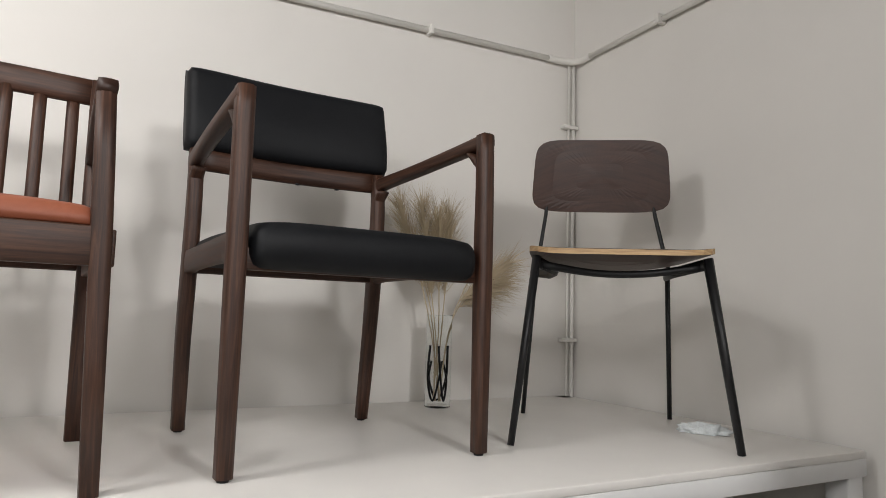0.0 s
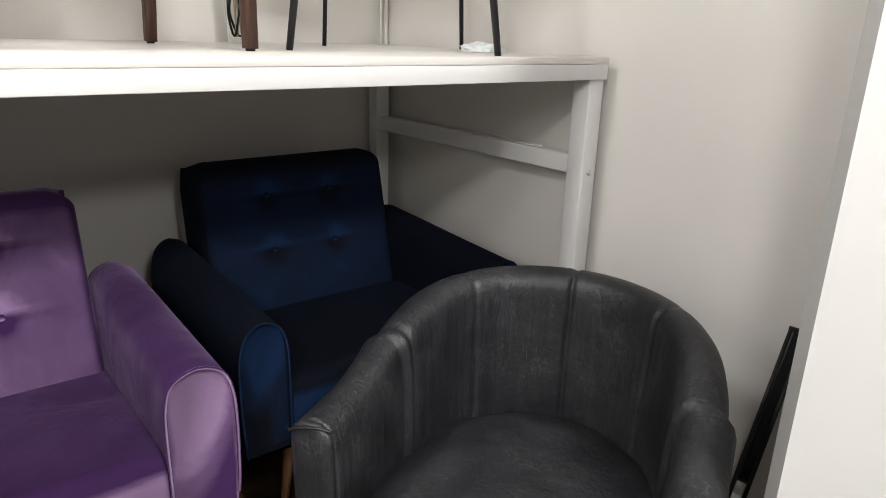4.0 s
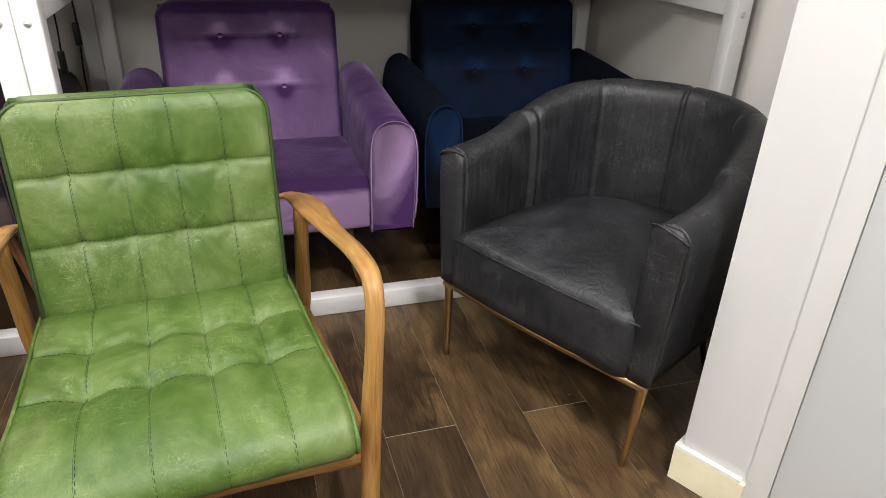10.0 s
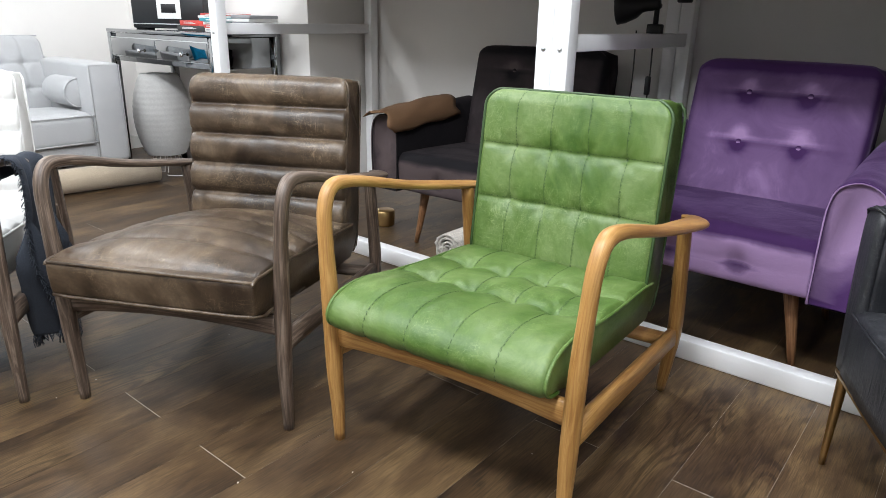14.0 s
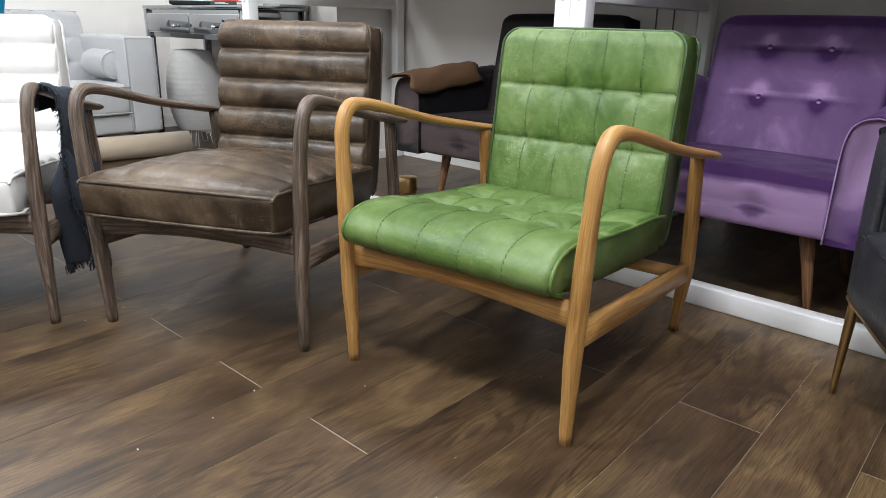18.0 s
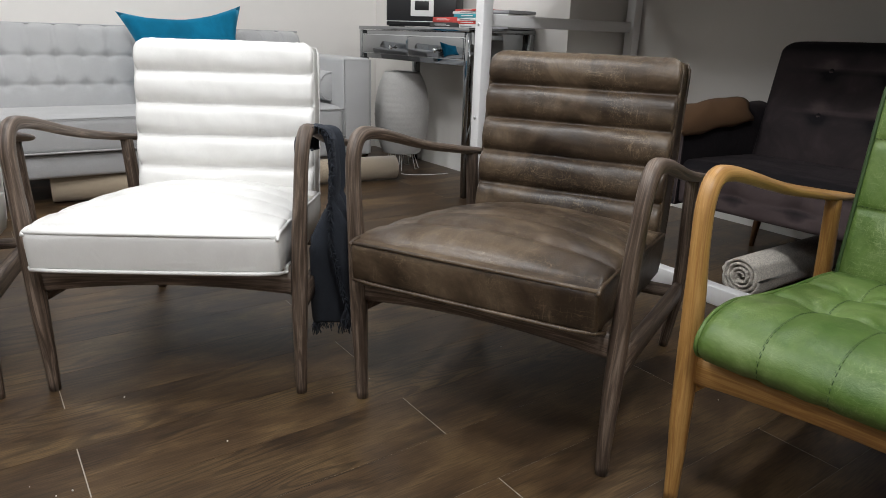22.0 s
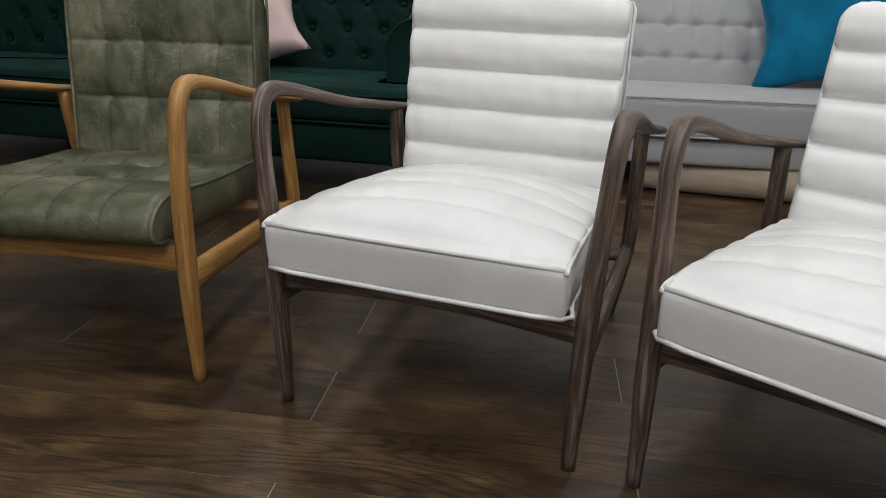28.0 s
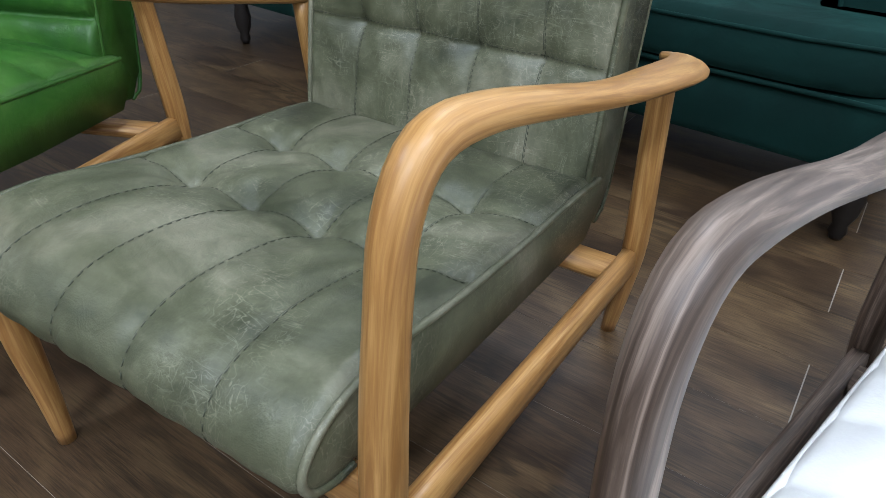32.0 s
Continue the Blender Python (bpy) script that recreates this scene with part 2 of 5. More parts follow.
OLIVE = leather("olive_leather", (0.043, 0.047, 0.024), (0.098, 0.101, 0.056), (0.182, 0.174, 0.114), (0.38, 0.36, 0.26), (0.40, 0.54), 0.36)
BROWN = leather("brown_leather", (0.022, 0.013, 0.007), (0.063, 0.041, 0.024), (0.132, 0.093, 0.058), (0.36, 0.27, 0.165), (0.31, 0.46), 0.38)
WHITE = leather("white_leather", (0.70, 0.69, 0.665), (0.745, 0.735, 0.71), (0.775, 0.765, 0.74), (0.79, 0.78, 0.76), (0.36, 0.46), 0.05, 0.5)
CHARCOAL = leather("charcoal_leather", (0.009, 0.0095, 0.0115), (0.0165, 0.0175, 0.021), (0.030, 0.030, 0.034), (0.15, 0.147, 0.147), (0.38, 0.54), 0.34)
bump(CHARCOAL, noise_tex(CHARCOAL, coords(CHARCOAL, "Object", (34, 34, 7), rand=True), 1.0, 4, 0.6, 1.4), 0.45, 0.006)
BLACK_PAD = leather("black_upholstery", (0.0025, 0.003, 0.0045), (0.0038, 0.0045, 0.0062), (0.0055, 0.0062, 0.008), (0.008, 0.008, 0.010), (0.56, 0.66), 0.1, 0.4)
BLACK_PAD.node_tree.nodes["Principled BSDF"].inputs["Specular IOR Level"].default_value = 0.3
RED_PAD = leather("rust_upholstery", (0.22, 0.060, 0.028), (0.28, 0.080, 0.038), (0.32, 0.10, 0.05), (0.34, 0.12, 0.065), (0.5, 0.62), 0.1, 0.5)
OAK = timber("oiled_oak", (0.28, 0.132, 0.034), (0.39, 0.204, 0.058), (0.48, 0.275, 0.090), 0.38)
ASH = timber("smoked_ash", (0.048, 0.031, 0.021), (0.104, 0.073, 0.053), (0.230, 0.173, 0.133), 0.44)
WALNUT = timber("dark_walnut", (0.024, 0.0082, 0.0038), (0.047, 0.0175, 0.0085), (0.078, 0.032, 0.0165), 0.50)
PLY = timber("walnut_veneer", (0.028, 0.0095, 0.005), (0.041, 0.0155, 0.0088), (0.052, 0.0205, 0.012), 0.46, 0.6)
PLY_EDGE = timber("birch_edge", (0.33, 0.2, 0.095), (0.46, 0.3, 0.15), (0.55, 0.39, 0.22), 0.5)
BLACK_METAL = mat("black_metal", (0.012, 0.012, 0.013), 0.45, 0.3)
BLACK_PLASTIC = mat("black_plastic", (0.012, 0.012, 0.013), 0.38)
THREAD_GREEN = mat("green_thread", (0.022, 0.055, 0.010), 0.7)
CORD_GREEN = mat("green_cord", (0.030, 0.062, 0.014), 0.5)
THREAD_OLIVE = mat("olive_thread", (0.055, 0.058, 0.036), 0.7)
BRASS = mat("brushed_brass", (0.52, 0.35, 0.15), 0.33, 1.0)
CHROME = mat("chrome", (0.85, 0.85, 0.86), 0.08, 1.0)
# last tone of the next three paints the sheen on front faces
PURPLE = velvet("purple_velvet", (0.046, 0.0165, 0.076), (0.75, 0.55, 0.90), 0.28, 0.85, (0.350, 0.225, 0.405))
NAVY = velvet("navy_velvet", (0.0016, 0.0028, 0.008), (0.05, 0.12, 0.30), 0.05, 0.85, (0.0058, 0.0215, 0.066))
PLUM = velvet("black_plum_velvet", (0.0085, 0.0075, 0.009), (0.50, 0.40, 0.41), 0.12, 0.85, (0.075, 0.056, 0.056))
FOREST = velvet("forest_velvet", (0.0034, 0.0185, 0.015), (0.10, 0.30, 0.25), 0.30)
TEAL = velvet("teal_velvet", (0.004, 0.13, 0.24), (0.15, 0.5, 0.7), 0.6)
PINK = cloth("pale_pink_cotton", (0.62, 0.46, 0.43), 0.9, 700, 0.06)
LINEN = cloth("grey_linen", (0.42, 0.42, 0.42), 0.92, 320, 0.18)
SUEDE = cloth("tan_suede", (0.105, 0.052, 0.020), 0.9, 300, 0.15)
SUEDE.node_tree.nodes["Principled BSDF"].inputs["Sheen Weight"].default_value = 0.0
THROW = cloth("slate_throw", (0.024, 0.029, 0.040), 0.95, 420, 0.4)
THROW.node_tree.nodes["Principled BSDF"].inputs["Sheen Weight"].default_value = 0.0
JUTE = cloth("jute", (0.44, 0.36, 0.26), 0.95, 220, 0.3)
WOOLLY = cloth("cream_wool", (0.52, 0.48, 0.42), 0.97, 160, 0.3)
PAPER = cloth("rice_paper", (0.50, 0.49, 0.47), 0.85, 90, 0.05)
LEGWOOD = timber("stained_leg", (0.14, 0.06, 0.025), (0.24, 0.115, 0.05), (0.32, 0.17, 0.08), 0.4)
DARKLEG = timber("black_leg", (0.01, 0.008, 0.007), (0.016, 0.013, 0.011), (0.025, 0.02, 0.017), 0.35)
MIRROR = mat("smoked_mirror", (0.30, 0.31, 0.32), 0.03, 1.0)
MIRROR_EDGE = mat("bevelled_mirror", (0.55, 0.57, 0.58), 0.06, 1.0)
PLUME = mat("dried_grass", (0.50, 0.41, 0.28), 0.8)
GLASS = mat("clear_glass", (0.93, 0.96, 0.95), 0.02, 0.0, Transmission_Weight=1.0, IOR=1.08)
RUBBER = mat("rubber", (0.01, 0.01, 0.01), 0.7)
CABLE = mat("cable_white", (0.75, 0.74, 0.72), 0.5)
TISSUE = cloth("tissue", (0.72, 0.76, 0.77), 0.8, 120, 0.1)
YELLOW = paint("hazard_yellow", (0.75, 0.50, 0.02), 0.35, 0.06, 20)
TAPE_BLACK = paint("hazard_black", (0.018, 0.018, 0.02), 0.35, 0.2, 20)
SILVER = mat("silver_plastic", (0.35, 0.35, 0.36), 0.35, 0.5)
BOOK_RED, BOOK_TEAL = paint("red_cover", (0.5, 0.05, 0.04), 0.45), paint("teal_cover", (0.04, 0.3, 0.36), 0.45)
BOOK_WHITE, BOOK_GREY, BOOK_BLACK = paint("white_cover", (0.7, 0.7, 0.68), 0.5), paint("grey_cover", (0.3, 0.3, 0.31), 0.5), paint("black_cover", (0.03, 0.03, 0.03), 0.45)
LED = mat("led_diffuser", (0.9, 0.9, 0.9), 0.5)
LED.node_tree.nodes["Principled BSDF"].inputs["Emission Color"].default_value = (1, 0.97, 0.92, 1)
LED.node_tree.nodes["Principled BSDF"].inputs["Emission Strength"].default_value = 6.0

# floor laminate: each plank its own shade and figure
PLANK = mat("laminate_plank", (0.1, 0.06, 0.035), 0.4)
_v = coords(PLANK, "UV", (5.5, 2.2, 1), rand=True)
_g = noise_tex(PLANK, _v, 1.7, 5, 0.55, 0.6)
_c = ramp(PLANK, _g, [(0.33, (0.051, 0.029, 0.0145)), (0.5, (0.107, 0.064, 0.030)), (0.68, (0.190, 0.122, 0.056))])
_n = noise_tex(PLANK, coords(PLANK, "UV", (6.5, 1.0, 1), rand=True), 1.0, 2, 0.5, 0.3)
_k = node(PLANK, "ShaderNodeMath")
_k.operation = "MULTIPLY"
link(PLANK, _n, _k.inputs[0])
_k.inputs[1].default_value = 110.0
_w = node(PLANK, "ShaderNodeMath")
_w.operation = "SINE"
link(PLANK, _k.outputs[0], _w.inputs[0])
_p = ramp(PLANK, noise_tex(PLANK, coords(PLANK, "UV", (5, 1.5, 1), rand=True), 1.0, 2), [(0.46, (0, 0, 0)), (0.60, (0.55,) * 3)])
_l = mix(PLANK, 1.0, ramp(PLANK, _w.outputs[0], [(0.0, (0, 0, 0)), (0.75, (1, 1, 1))]), _p, "MULTIPLY")
_c = mix(PLANK, _l, _c, (0.020, 0.012, 0.007))
_f = noise_tex(PLANK, coords(PLANK, "UV", (210, 7.0, 1), rand=True), 1.5, 4, 0.6, 0.4)
_c = mix(PLANK, ramp(PLANK, _f, [(0.36, (0.50,) * 3), (0.48, (0, 0, 0))]), _c, (0.018, 0.0105, 0.006))
_c = mix(PLANK, ramp(PLANK, _f, [(0.54, (0, 0, 0)), (0.70, (0.28,) * 3)]), _c, (0.21, 0.145, 0.075))
_oi = PLANK.node_tree.nodes.new("ShaderNodeObjectInfo")
_c = mix(PLANK, 0.8, _c, ramp(PLANK, _oi.outputs["Random"], [(0.0, (0.55, 0.53, 0.52)), (0.5, (0.85, 0.84, 0.82)), (1.0, (1, 1, 0.97))]), "MULTIPLY")
_f2 = noise_tex(PLANK, coords(PLANK, "UV", (520, 16, 1), rand=True), 1.5, 3, 0.6)
_c = mix(PLANK, 0.55, _c, ramp(PLANK, _f2, [(0.40, (0.40, 0.37, 0.33)), (0.56, (1.0, 1.0, 1.0))]), "MULTIPLY")
base(PLANK, _c)
rough_from(PLANK, _f, 0.36, 0.48)
bump(PLANK, _f, 0.12, 0.001)
# pale joint colour stands in for light glinting off the plank bevels
JOINT_GLINT = mat("joint_glint", (0.36, 0.33, 0.28), 0.7)


# ---- mesh helpers ----
def part(name, bm, material, parent, label="", smooth=True, kind=""):
    """Link a bmesh as one mesh object under a thing or a part."""
    me = bpy.data.meshes.new(name)
    bm.normal_update()
    bm.to_mesh(me)
    bm.free()
    for m in material if isinstance(material, (list, tuple)) else [material]:
        me.materials.append(m)
    if smooth:
        me.shade_smooth()
    ob = new(name, me)
    ob.parent = parent
    if label or kind:
        tagged(ob, label=label, kind=kind)
    return ob


def thing(name, m, label, category, group=""):
    ob = new(name)
    ob.empty_display_size = 0.1
    ob.matrix_basis = m
    return tagged(ob, label, category, group)


def structure(name, bm, material, label="", smooth=False):
    return tagged(part(name, bm, material, None, smooth=smooth), label=label, kind="structure")


def box(x0, y0, z0, x1, y1, z1, bevel=0.0, seg=2, bm=None):
    bm2 = bmesh.new()
    vs = [bm2.verts.new((x, y, z)) for z in (z0, z1) for y in (y0, y1) for x in (x0, x1)]
    for f in ((0, 2, 3, 1), (4, 5, 7, 6), (0, 1, 5, 4), (2, 6, 7, 3), (0, 4, 6, 2), (1, 3, 7, 5)):
        bm2.faces.new([vs[i] for i in f])
    uv = bm2.loops.layers.uv.new("UVMap")
    size = (x1 - x0, y1 - y0, z1 - z0)
    long = size.index(max(size))
    others = [i for i in range(3) if i != long]
    for f in bm2.faces:
        for l in f.loops:
            l[uv].uv = (l.vert.co[long], l.vert.co[others[0]] + l.vert.co[others[1]])
    if bevel:
        bmesh.ops.bevel(bm2, geom=list(bm2.edges), offset=bevel, segments=seg, profile=0.5, affect="EDGES")
    if bm is None:
        return bm2
    return merge(bm, bm2)


def merge(bm, other):
    me = bpy.data.meshes.new("tmp")
    other.to_mesh(me)
    other.free()
    bm.from_mesh(me)
    bpy.data.meshes.remove(me)
    return bm


def catmull(pts, n):
    """Smooth curve through rows of numbers, n steps a span."""
    p = [np.array(q, float) for q in pts]
    p = [2 * p[0] - p[1]] + p + [2 * p[-1] - p[-2]]
    out = []
    for i in range(1, len(p) - 2):
        for k in range(n):
            t = k / n
            out.append(0.5 * (2 * p[i] + (p[i + 1] - p[i - 1]) * t + (2 * p[i - 1] - 5 * p[i] + 4 * p[i + 1] - p[i + 2]) * t * t
                              + (3 * p[i] - p[i - 1] - 3 * p[i + 1] + p[i + 2]) * t ** 3))
    out.append(p[-2])
    return out


def sweep(rows, power=2.0, seg=12, smooth=5, side=(1, 0, 0), bm=None, caps=True):
    """A bar along rows of (x, y, z, half width, half thickness): rounder with power 2, squarer above."""
    rows = catmull(rows, smooth) if smooth > 1 else [np.array(r, float) for r in rows]
    bm = bm or bmesh.new()
    uv = bm.loops.layers.uv.verify()
    rings, length, lens = [], 0.0, []
    side = np.array(side, float)
    for i, r in enumerate(rows):
        a, b = rows[max(i - 1, 0)][:3], rows[min(i + 1, len(rows) - 1)][:3]
        t = (b - a) / (np.linalg.norm(b - a) + 1e-9)
        s = side - t * (side @ t)
        if np.linalg.norm(s) < 0.15:
            s = np.cross(t, (0, 0, 1.0)) if abs(t[2]) < 0.9 else np.cross(t, (0, 1.0, 0))
        s /= np.linalg.norm(s)
        n = np.cross(t, s)
        if i:
            length += np.linalg.norm(r[:3] - rows[i - 1][:3])
        lens.append(length)
        ring = []
        for k in range(seg):
            w = 2 * math.pi * (k + 0.5) / seg
            c, d = math.cos(w), math.sin(w)
            q = (abs(c) ** power + abs(d) ** power) ** (-1 / power)
            ring.append(bm.verts.new(r[:3] + s * (r[3] * c * q) + n * (r[4] * d * q)))
        rings.append(ring)
    girth = 4 * (rows[0][3] + rows[0][4])
    for i in range(len(rings) - 1):
        for k in range(seg):
            f = bm.faces.new((rings[i][k], rings[i][(k + 1) % seg], rings[i + 1][(k + 1) % seg], rings[i + 1][k]))
            for l, (u, v) in zip(f.loops, ((i, k), (i, k + 1), (i + 1, k + 1), (i + 1, k))):
                l[uv].uv = (lens[u], girth * v / seg)
    if caps:
        bm.faces.new(rings[0][::-1])
        bm.faces.new(rings[-1])
    return bm


def tube(pts, r, seg=8, smooth=4, bm=None):
    return sweep([(*p, r, r) for p in pts], 2.0, seg, smooth, (0.3, 0.9, 0.31), bm)


def resample(pts, n):
    p = np.array(pts, float)
    d = np.r_[0, np.cumsum(np.linalg.norm(np.diff(p, axis=0), axis=1))]
    s = np.linspace(0, d[-1], n)
    return np.stack([np.interp(s, d, p[:, i]) for i in range(p.shape[1])], 1), s / d[-1], d[-1]


def pad(half, front, rear, disp, nx=48, nf=60, nr=8, r=0.012, round_front=3, corner=0.0):
    """An upholstered pad: the profile front (y, z) with relief disp(xn, s), closed by the profile rear, over the width 2 * half."""
    f = np.array(catmull(front, round_front)) if round_front > 1 else np.array(front, float)
    fp, fs, fl = resample(f, nf)
    rp, _, _ = resample(rear, nr)
    tan = np.gradient(fp, axis=0)
    nrm = np.stack([-tan[:, 1], tan[:, 0]], 1)
    nrm /= np.linalg.norm(nrm, axis=1)[:, None] + 1e-9
    if nrm[nf // 2] @ (fp[nf // 2] - rp.mean(0)) < 0:
        nrm = -nrm
    ztop = max(fp[:, 1].max(), rp[:, 1].max())

    def wide(z):
        """Half width at the height z: the upper corners are rounded."""
        if not corner:
            return half
        h = min(corner, max(0.0, z - (ztop - corner)))
        return half - corner + math.sqrt(corner * corner - h * h)
    bm = bmesh.new()
    xs = np.linspace(-1, 1, nx)
    xs = np.sign(xs) * (1 - (1 - np.abs(xs)) ** 1.25)
    grid = []
    for x in xs:
        e = max(0.0, (abs(x) * half - (half - r)) / r)
        inset = r * (1 - math.sqrt(max(0.0, 1 - min(1, e) ** 2)))
        col = []
        for j in range(nf):
            k = disp(x, fs[j]) - inset
            col.append(bm.verts.new((x * wide(fp[j, 1]), fp[j, 0] + nrm[j, 0] * k, fp[j, 1] + nrm[j, 1] * k)))
        for q in rp:
            col.append(bm.verts.new((x * wide(q[1]), q[0], q[1])))
        grid.append(col)
    m = len(grid[0])
    for i in range(len(grid) - 1):
        for j in range(m):
            bm.faces.new((grid[i][j], grid[i + 1][j], grid[i + 1][(j + 1) % m], grid[i][(j + 1) % m]))
    bm.faces.new(grid[0][::-1])
    bm.faces.new(grid[-1])
    bmesh.ops.recalc_face_normals(bm, faces=bm.faces)

    def on(x, s, lift=0.0):
        j = min(max(s, 0.0), 1.0) * (nf - 1)
        a = min(int(j), nf - 2)
        p, n = fp[a] + (fp[a + 1] - fp[a]) * (j - a), nrm[a] + (nrm[a + 1] - nrm[a]) * (j - a)
        k = disp(x, s) + lift
        return x * wide(p[1]), p[0] + n[0] * k, p[1] + n[1] * k
    pad.on = on
    pad.wide = wide
    return bm, fp


def lathe(profile, seg=24, bm=None, centre=(0, 0)):
    bm = bm or bmesh.new()
    rings = [[bm.verts.new((centre[0] + r * math.cos(2 * math.pi * k / seg), centre[1] + r * math.sin(2 * math.pi * k / seg), z)) for k in range(seg)] for r, z in profile]
    for a, b in zip(rings, rings[1:]):
        for k in range(seg):
            bm.faces.new((a[k], a[(k + 1) % seg], b[(k + 1) % seg], b[k]))
    bm.faces.new(rings[0][::-1])
    bm.faces.new(rings[-1])
    bmesh.ops.recalc_face_normals(bm, faces=bm.faces)
    return bm


def moved(bm, m):
    bmesh.ops.transform(bm, matrix=m, verts=bm.verts)
    return bm


def cushion(w, h, d, bm=None, n=18, sag=0.12):
    """A stuffed scatter cushion standing on its lower edge, w wide, h high, d thick, with drawn-out corners."""
    bm2 = bmesh.new()
    grids = []
    for s in (1, -1):
        g = []
        for i in range(n + 1):
            row = []
            for j in range(n + 1):
                a, b = 2 * i / n - 1, 2 * j / n - 1
                pinch = 1 - sag * (1 - abs(a) ** 1.5) * abs(b) ** 3, 1 - sag * (1 - abs(b) ** 1.5) * abs(a) ** 3
                t = ((1 - a ** 4) * (1 - b ** 4)) ** 0.45
                t *= 1 + 0.08 * math.sin(5 * a + 2 * b) * math.sin(4 * b)
                row.append((a * w / 2 * pinch[1], s * d / 2 * t, h / 2 + b * h / 2 * pinch[0]))
            g.append(row)
        grids.append(g)
    for s, g in zip((1, -1), grids):
        vs = [[bm2.verts.new(p) for p in row] for row in g]
        for i in range(n):
            for j in range(n):
                q = (vs[i][j], vs[i + 1][j], vs[i + 1][j + 1], vs[i][j + 1])
                bm2.faces.new(q[::-1] if s > 0 else q)
    bmesh.ops.remove_doubles(bm2, verts=bm2.verts, dist=0.0005)
    bmesh.ops.recalc_face_normals(bm2, faces=bm2.faces)
    return bm2


# ---- the setting ----
BACK, RIGHT, LEFT, PIER, REAR = 2.255, 1.752, -4.55, 1.75, -5.6
AX = (0.470, -0.8827)   # direction of the angled partition with the door
P0 = (1.006, 0.170)


def along(s, off=0.0):
    """A point s metres along the partition from its free end, off metres behind its face."""
    return P0[0] + AX[0] * s - AX[1] * off, P0[1] + AX[1] * s + AX[0] * off


def slab(points, z0, z1):
    bm = bmesh.new()
    lo = [bm.verts.new((*p, z0)) for p in points]
    hi = [bm.verts.new((*p, z1)) for p in points]
    bm.faces.new(lo[::-1])
    bm.faces.new(hi)
    n = len(points)
    for i in range(n):
        bm.faces.new((lo[i], lo[(i + 1) % n], hi[(i + 1) % n], hi[i]))
    bmesh.ops.recalc_face_normals(bm, faces=bm.faces)
    return bm


structure("wall_north", box(-2.45, BACK, 0, RIGHT + 0.15, BACK + 0.15, CEIL), WALL, "off-white painted plaster wall behind the shelving")
structure("wall_pier", box(LEFT - 0.15, PIER, 0, -2.45, BACK + 0.15, CEIL), WALL, "white painted wall standing forward of the shelving bay")
structure("wall_east", box(RIGHT, -1.6, 0, RIGHT + 0.15, BACK, CEIL), WALL, "off-white painted plaster wall at the shelf end")
structure("wall_west", box(LEFT - 0.15, REAR, 0, LEFT, PIER, CEIL), WALL, "pale painted wall behind the sofas")
# added out of view to close the room and soak up light
structure("wall_south", box(LEFT - 0.15, REAR - 0.15, 0, 4.2, REAR, CEIL), GREYWALL, "unseen wall added to close the showroom, dark grey to cut bounced light")
DOOR0, DOOR1 = 0.205, 1.13
structure("partition", slab([along(0), along(DOOR0 - 0.05), along(DOOR0 - 0.05, 0.12), along(0, 0.12)], 0, CEIL), PARTITION, "white painted end of a partition beside a door")
structure("partition_far", slab([along(DOOR1 + 0.05), along(6.6), along(6.6, 0.12), along(DOOR1 + 0.05, 0.12)], 0, CEIL), PARTITION, "white painted partition beyond the door")
structure("partition_head", slab([along(DOOR0 - 0.05), along(DOOR1 + 0.05), along(DOOR1 + 0.05, 0.12), along(DOOR0 - 0.05, 0.12)], 2.12, CEIL), PARTITION)
# out of view; dark to deepen the shadows below
structure("ceiling", box(LEFT - 0.15, REAR - 0.15, CEIL, 4.2, BACK + 0.15, CEIL + 0.1), CEILING, "unseen ceiling, dark grey to cut bounced light")

# door in the partition
door = tagged(new("door_1"), "pale grey painted door in a white frame, closed", "door", kind="structure")
part("door_leaf", slab([along(DOOR0 + 0.0015, 0.003), along(DOOR1 - 0.0015, 0.003), along(DOOR1 - 0.0015, 0.045), along(DOOR0 + 0.0015, 0.045)], 0.02, 2.06), DOOR, door, smooth=False)
for s0, s1 in ((DOOR0 - 0.05, DOOR0), (DOOR1, DOOR1 + 0.05)):
    part("door_jamb", slab([along(s0, -0.006), along(s1, -0.006), along(s1, 0.10), along(s0, 0.10)], 0, 2.07), PARTITION, door, smooth=False)
part("door_head", slab([along(DOOR0, -0.006), along(DOOR1, -0.006), along(DOOR1, 0.10), along(DOOR0, 0.10)], 2.07, 2.12), PARTITION, door, smooth=False)
part("threshold", slab([along(DOOR0, -0.004), along(DOOR1, -0.004), along(DOOR1, 0.08), along(DOOR0, 0.08)], 0.0, 0.012), BOLT, door, "worn metal threshold strip", smooth=False)

# skirting boards
def skirting(name, pts, h=0.10, material=SKIRT, label=""):
    return structure(name, slab(pts, 0.0, h), material, label)


skirting("baseboard_1", [(RIGHT - 0.014, -1.3), (RIGHT, -1.3), (RIGHT, BACK), (RIGHT - 0.014, BACK)], 0.12, label="white skirting board along the plaster wall")
skirting("baseboard_2", [(-2.45, BACK - 0.014), (RIGHT - 0.014, BACK - 0.014), (RIGHT - 0.014, BACK), (-2.45, BACK)])
skirting("baseboard_3", [(LEFT, PIER - 0.014), (-2.436, PIER - 0.014), (-2.436, PIER), (LEFT, PIER)], 0.13, label="white skirting board under the pier wall")
skirting("baseboard_4", [(LEFT, REAR), (LEFT + 0.014, REAR), (LEFT + 0.014, PIER - 0.014), (LEFT, PIER - 0.014)])
sk = tagged(new("baseboard_5"), "yellowed skirting board with a split at the door frame", kind="structure")
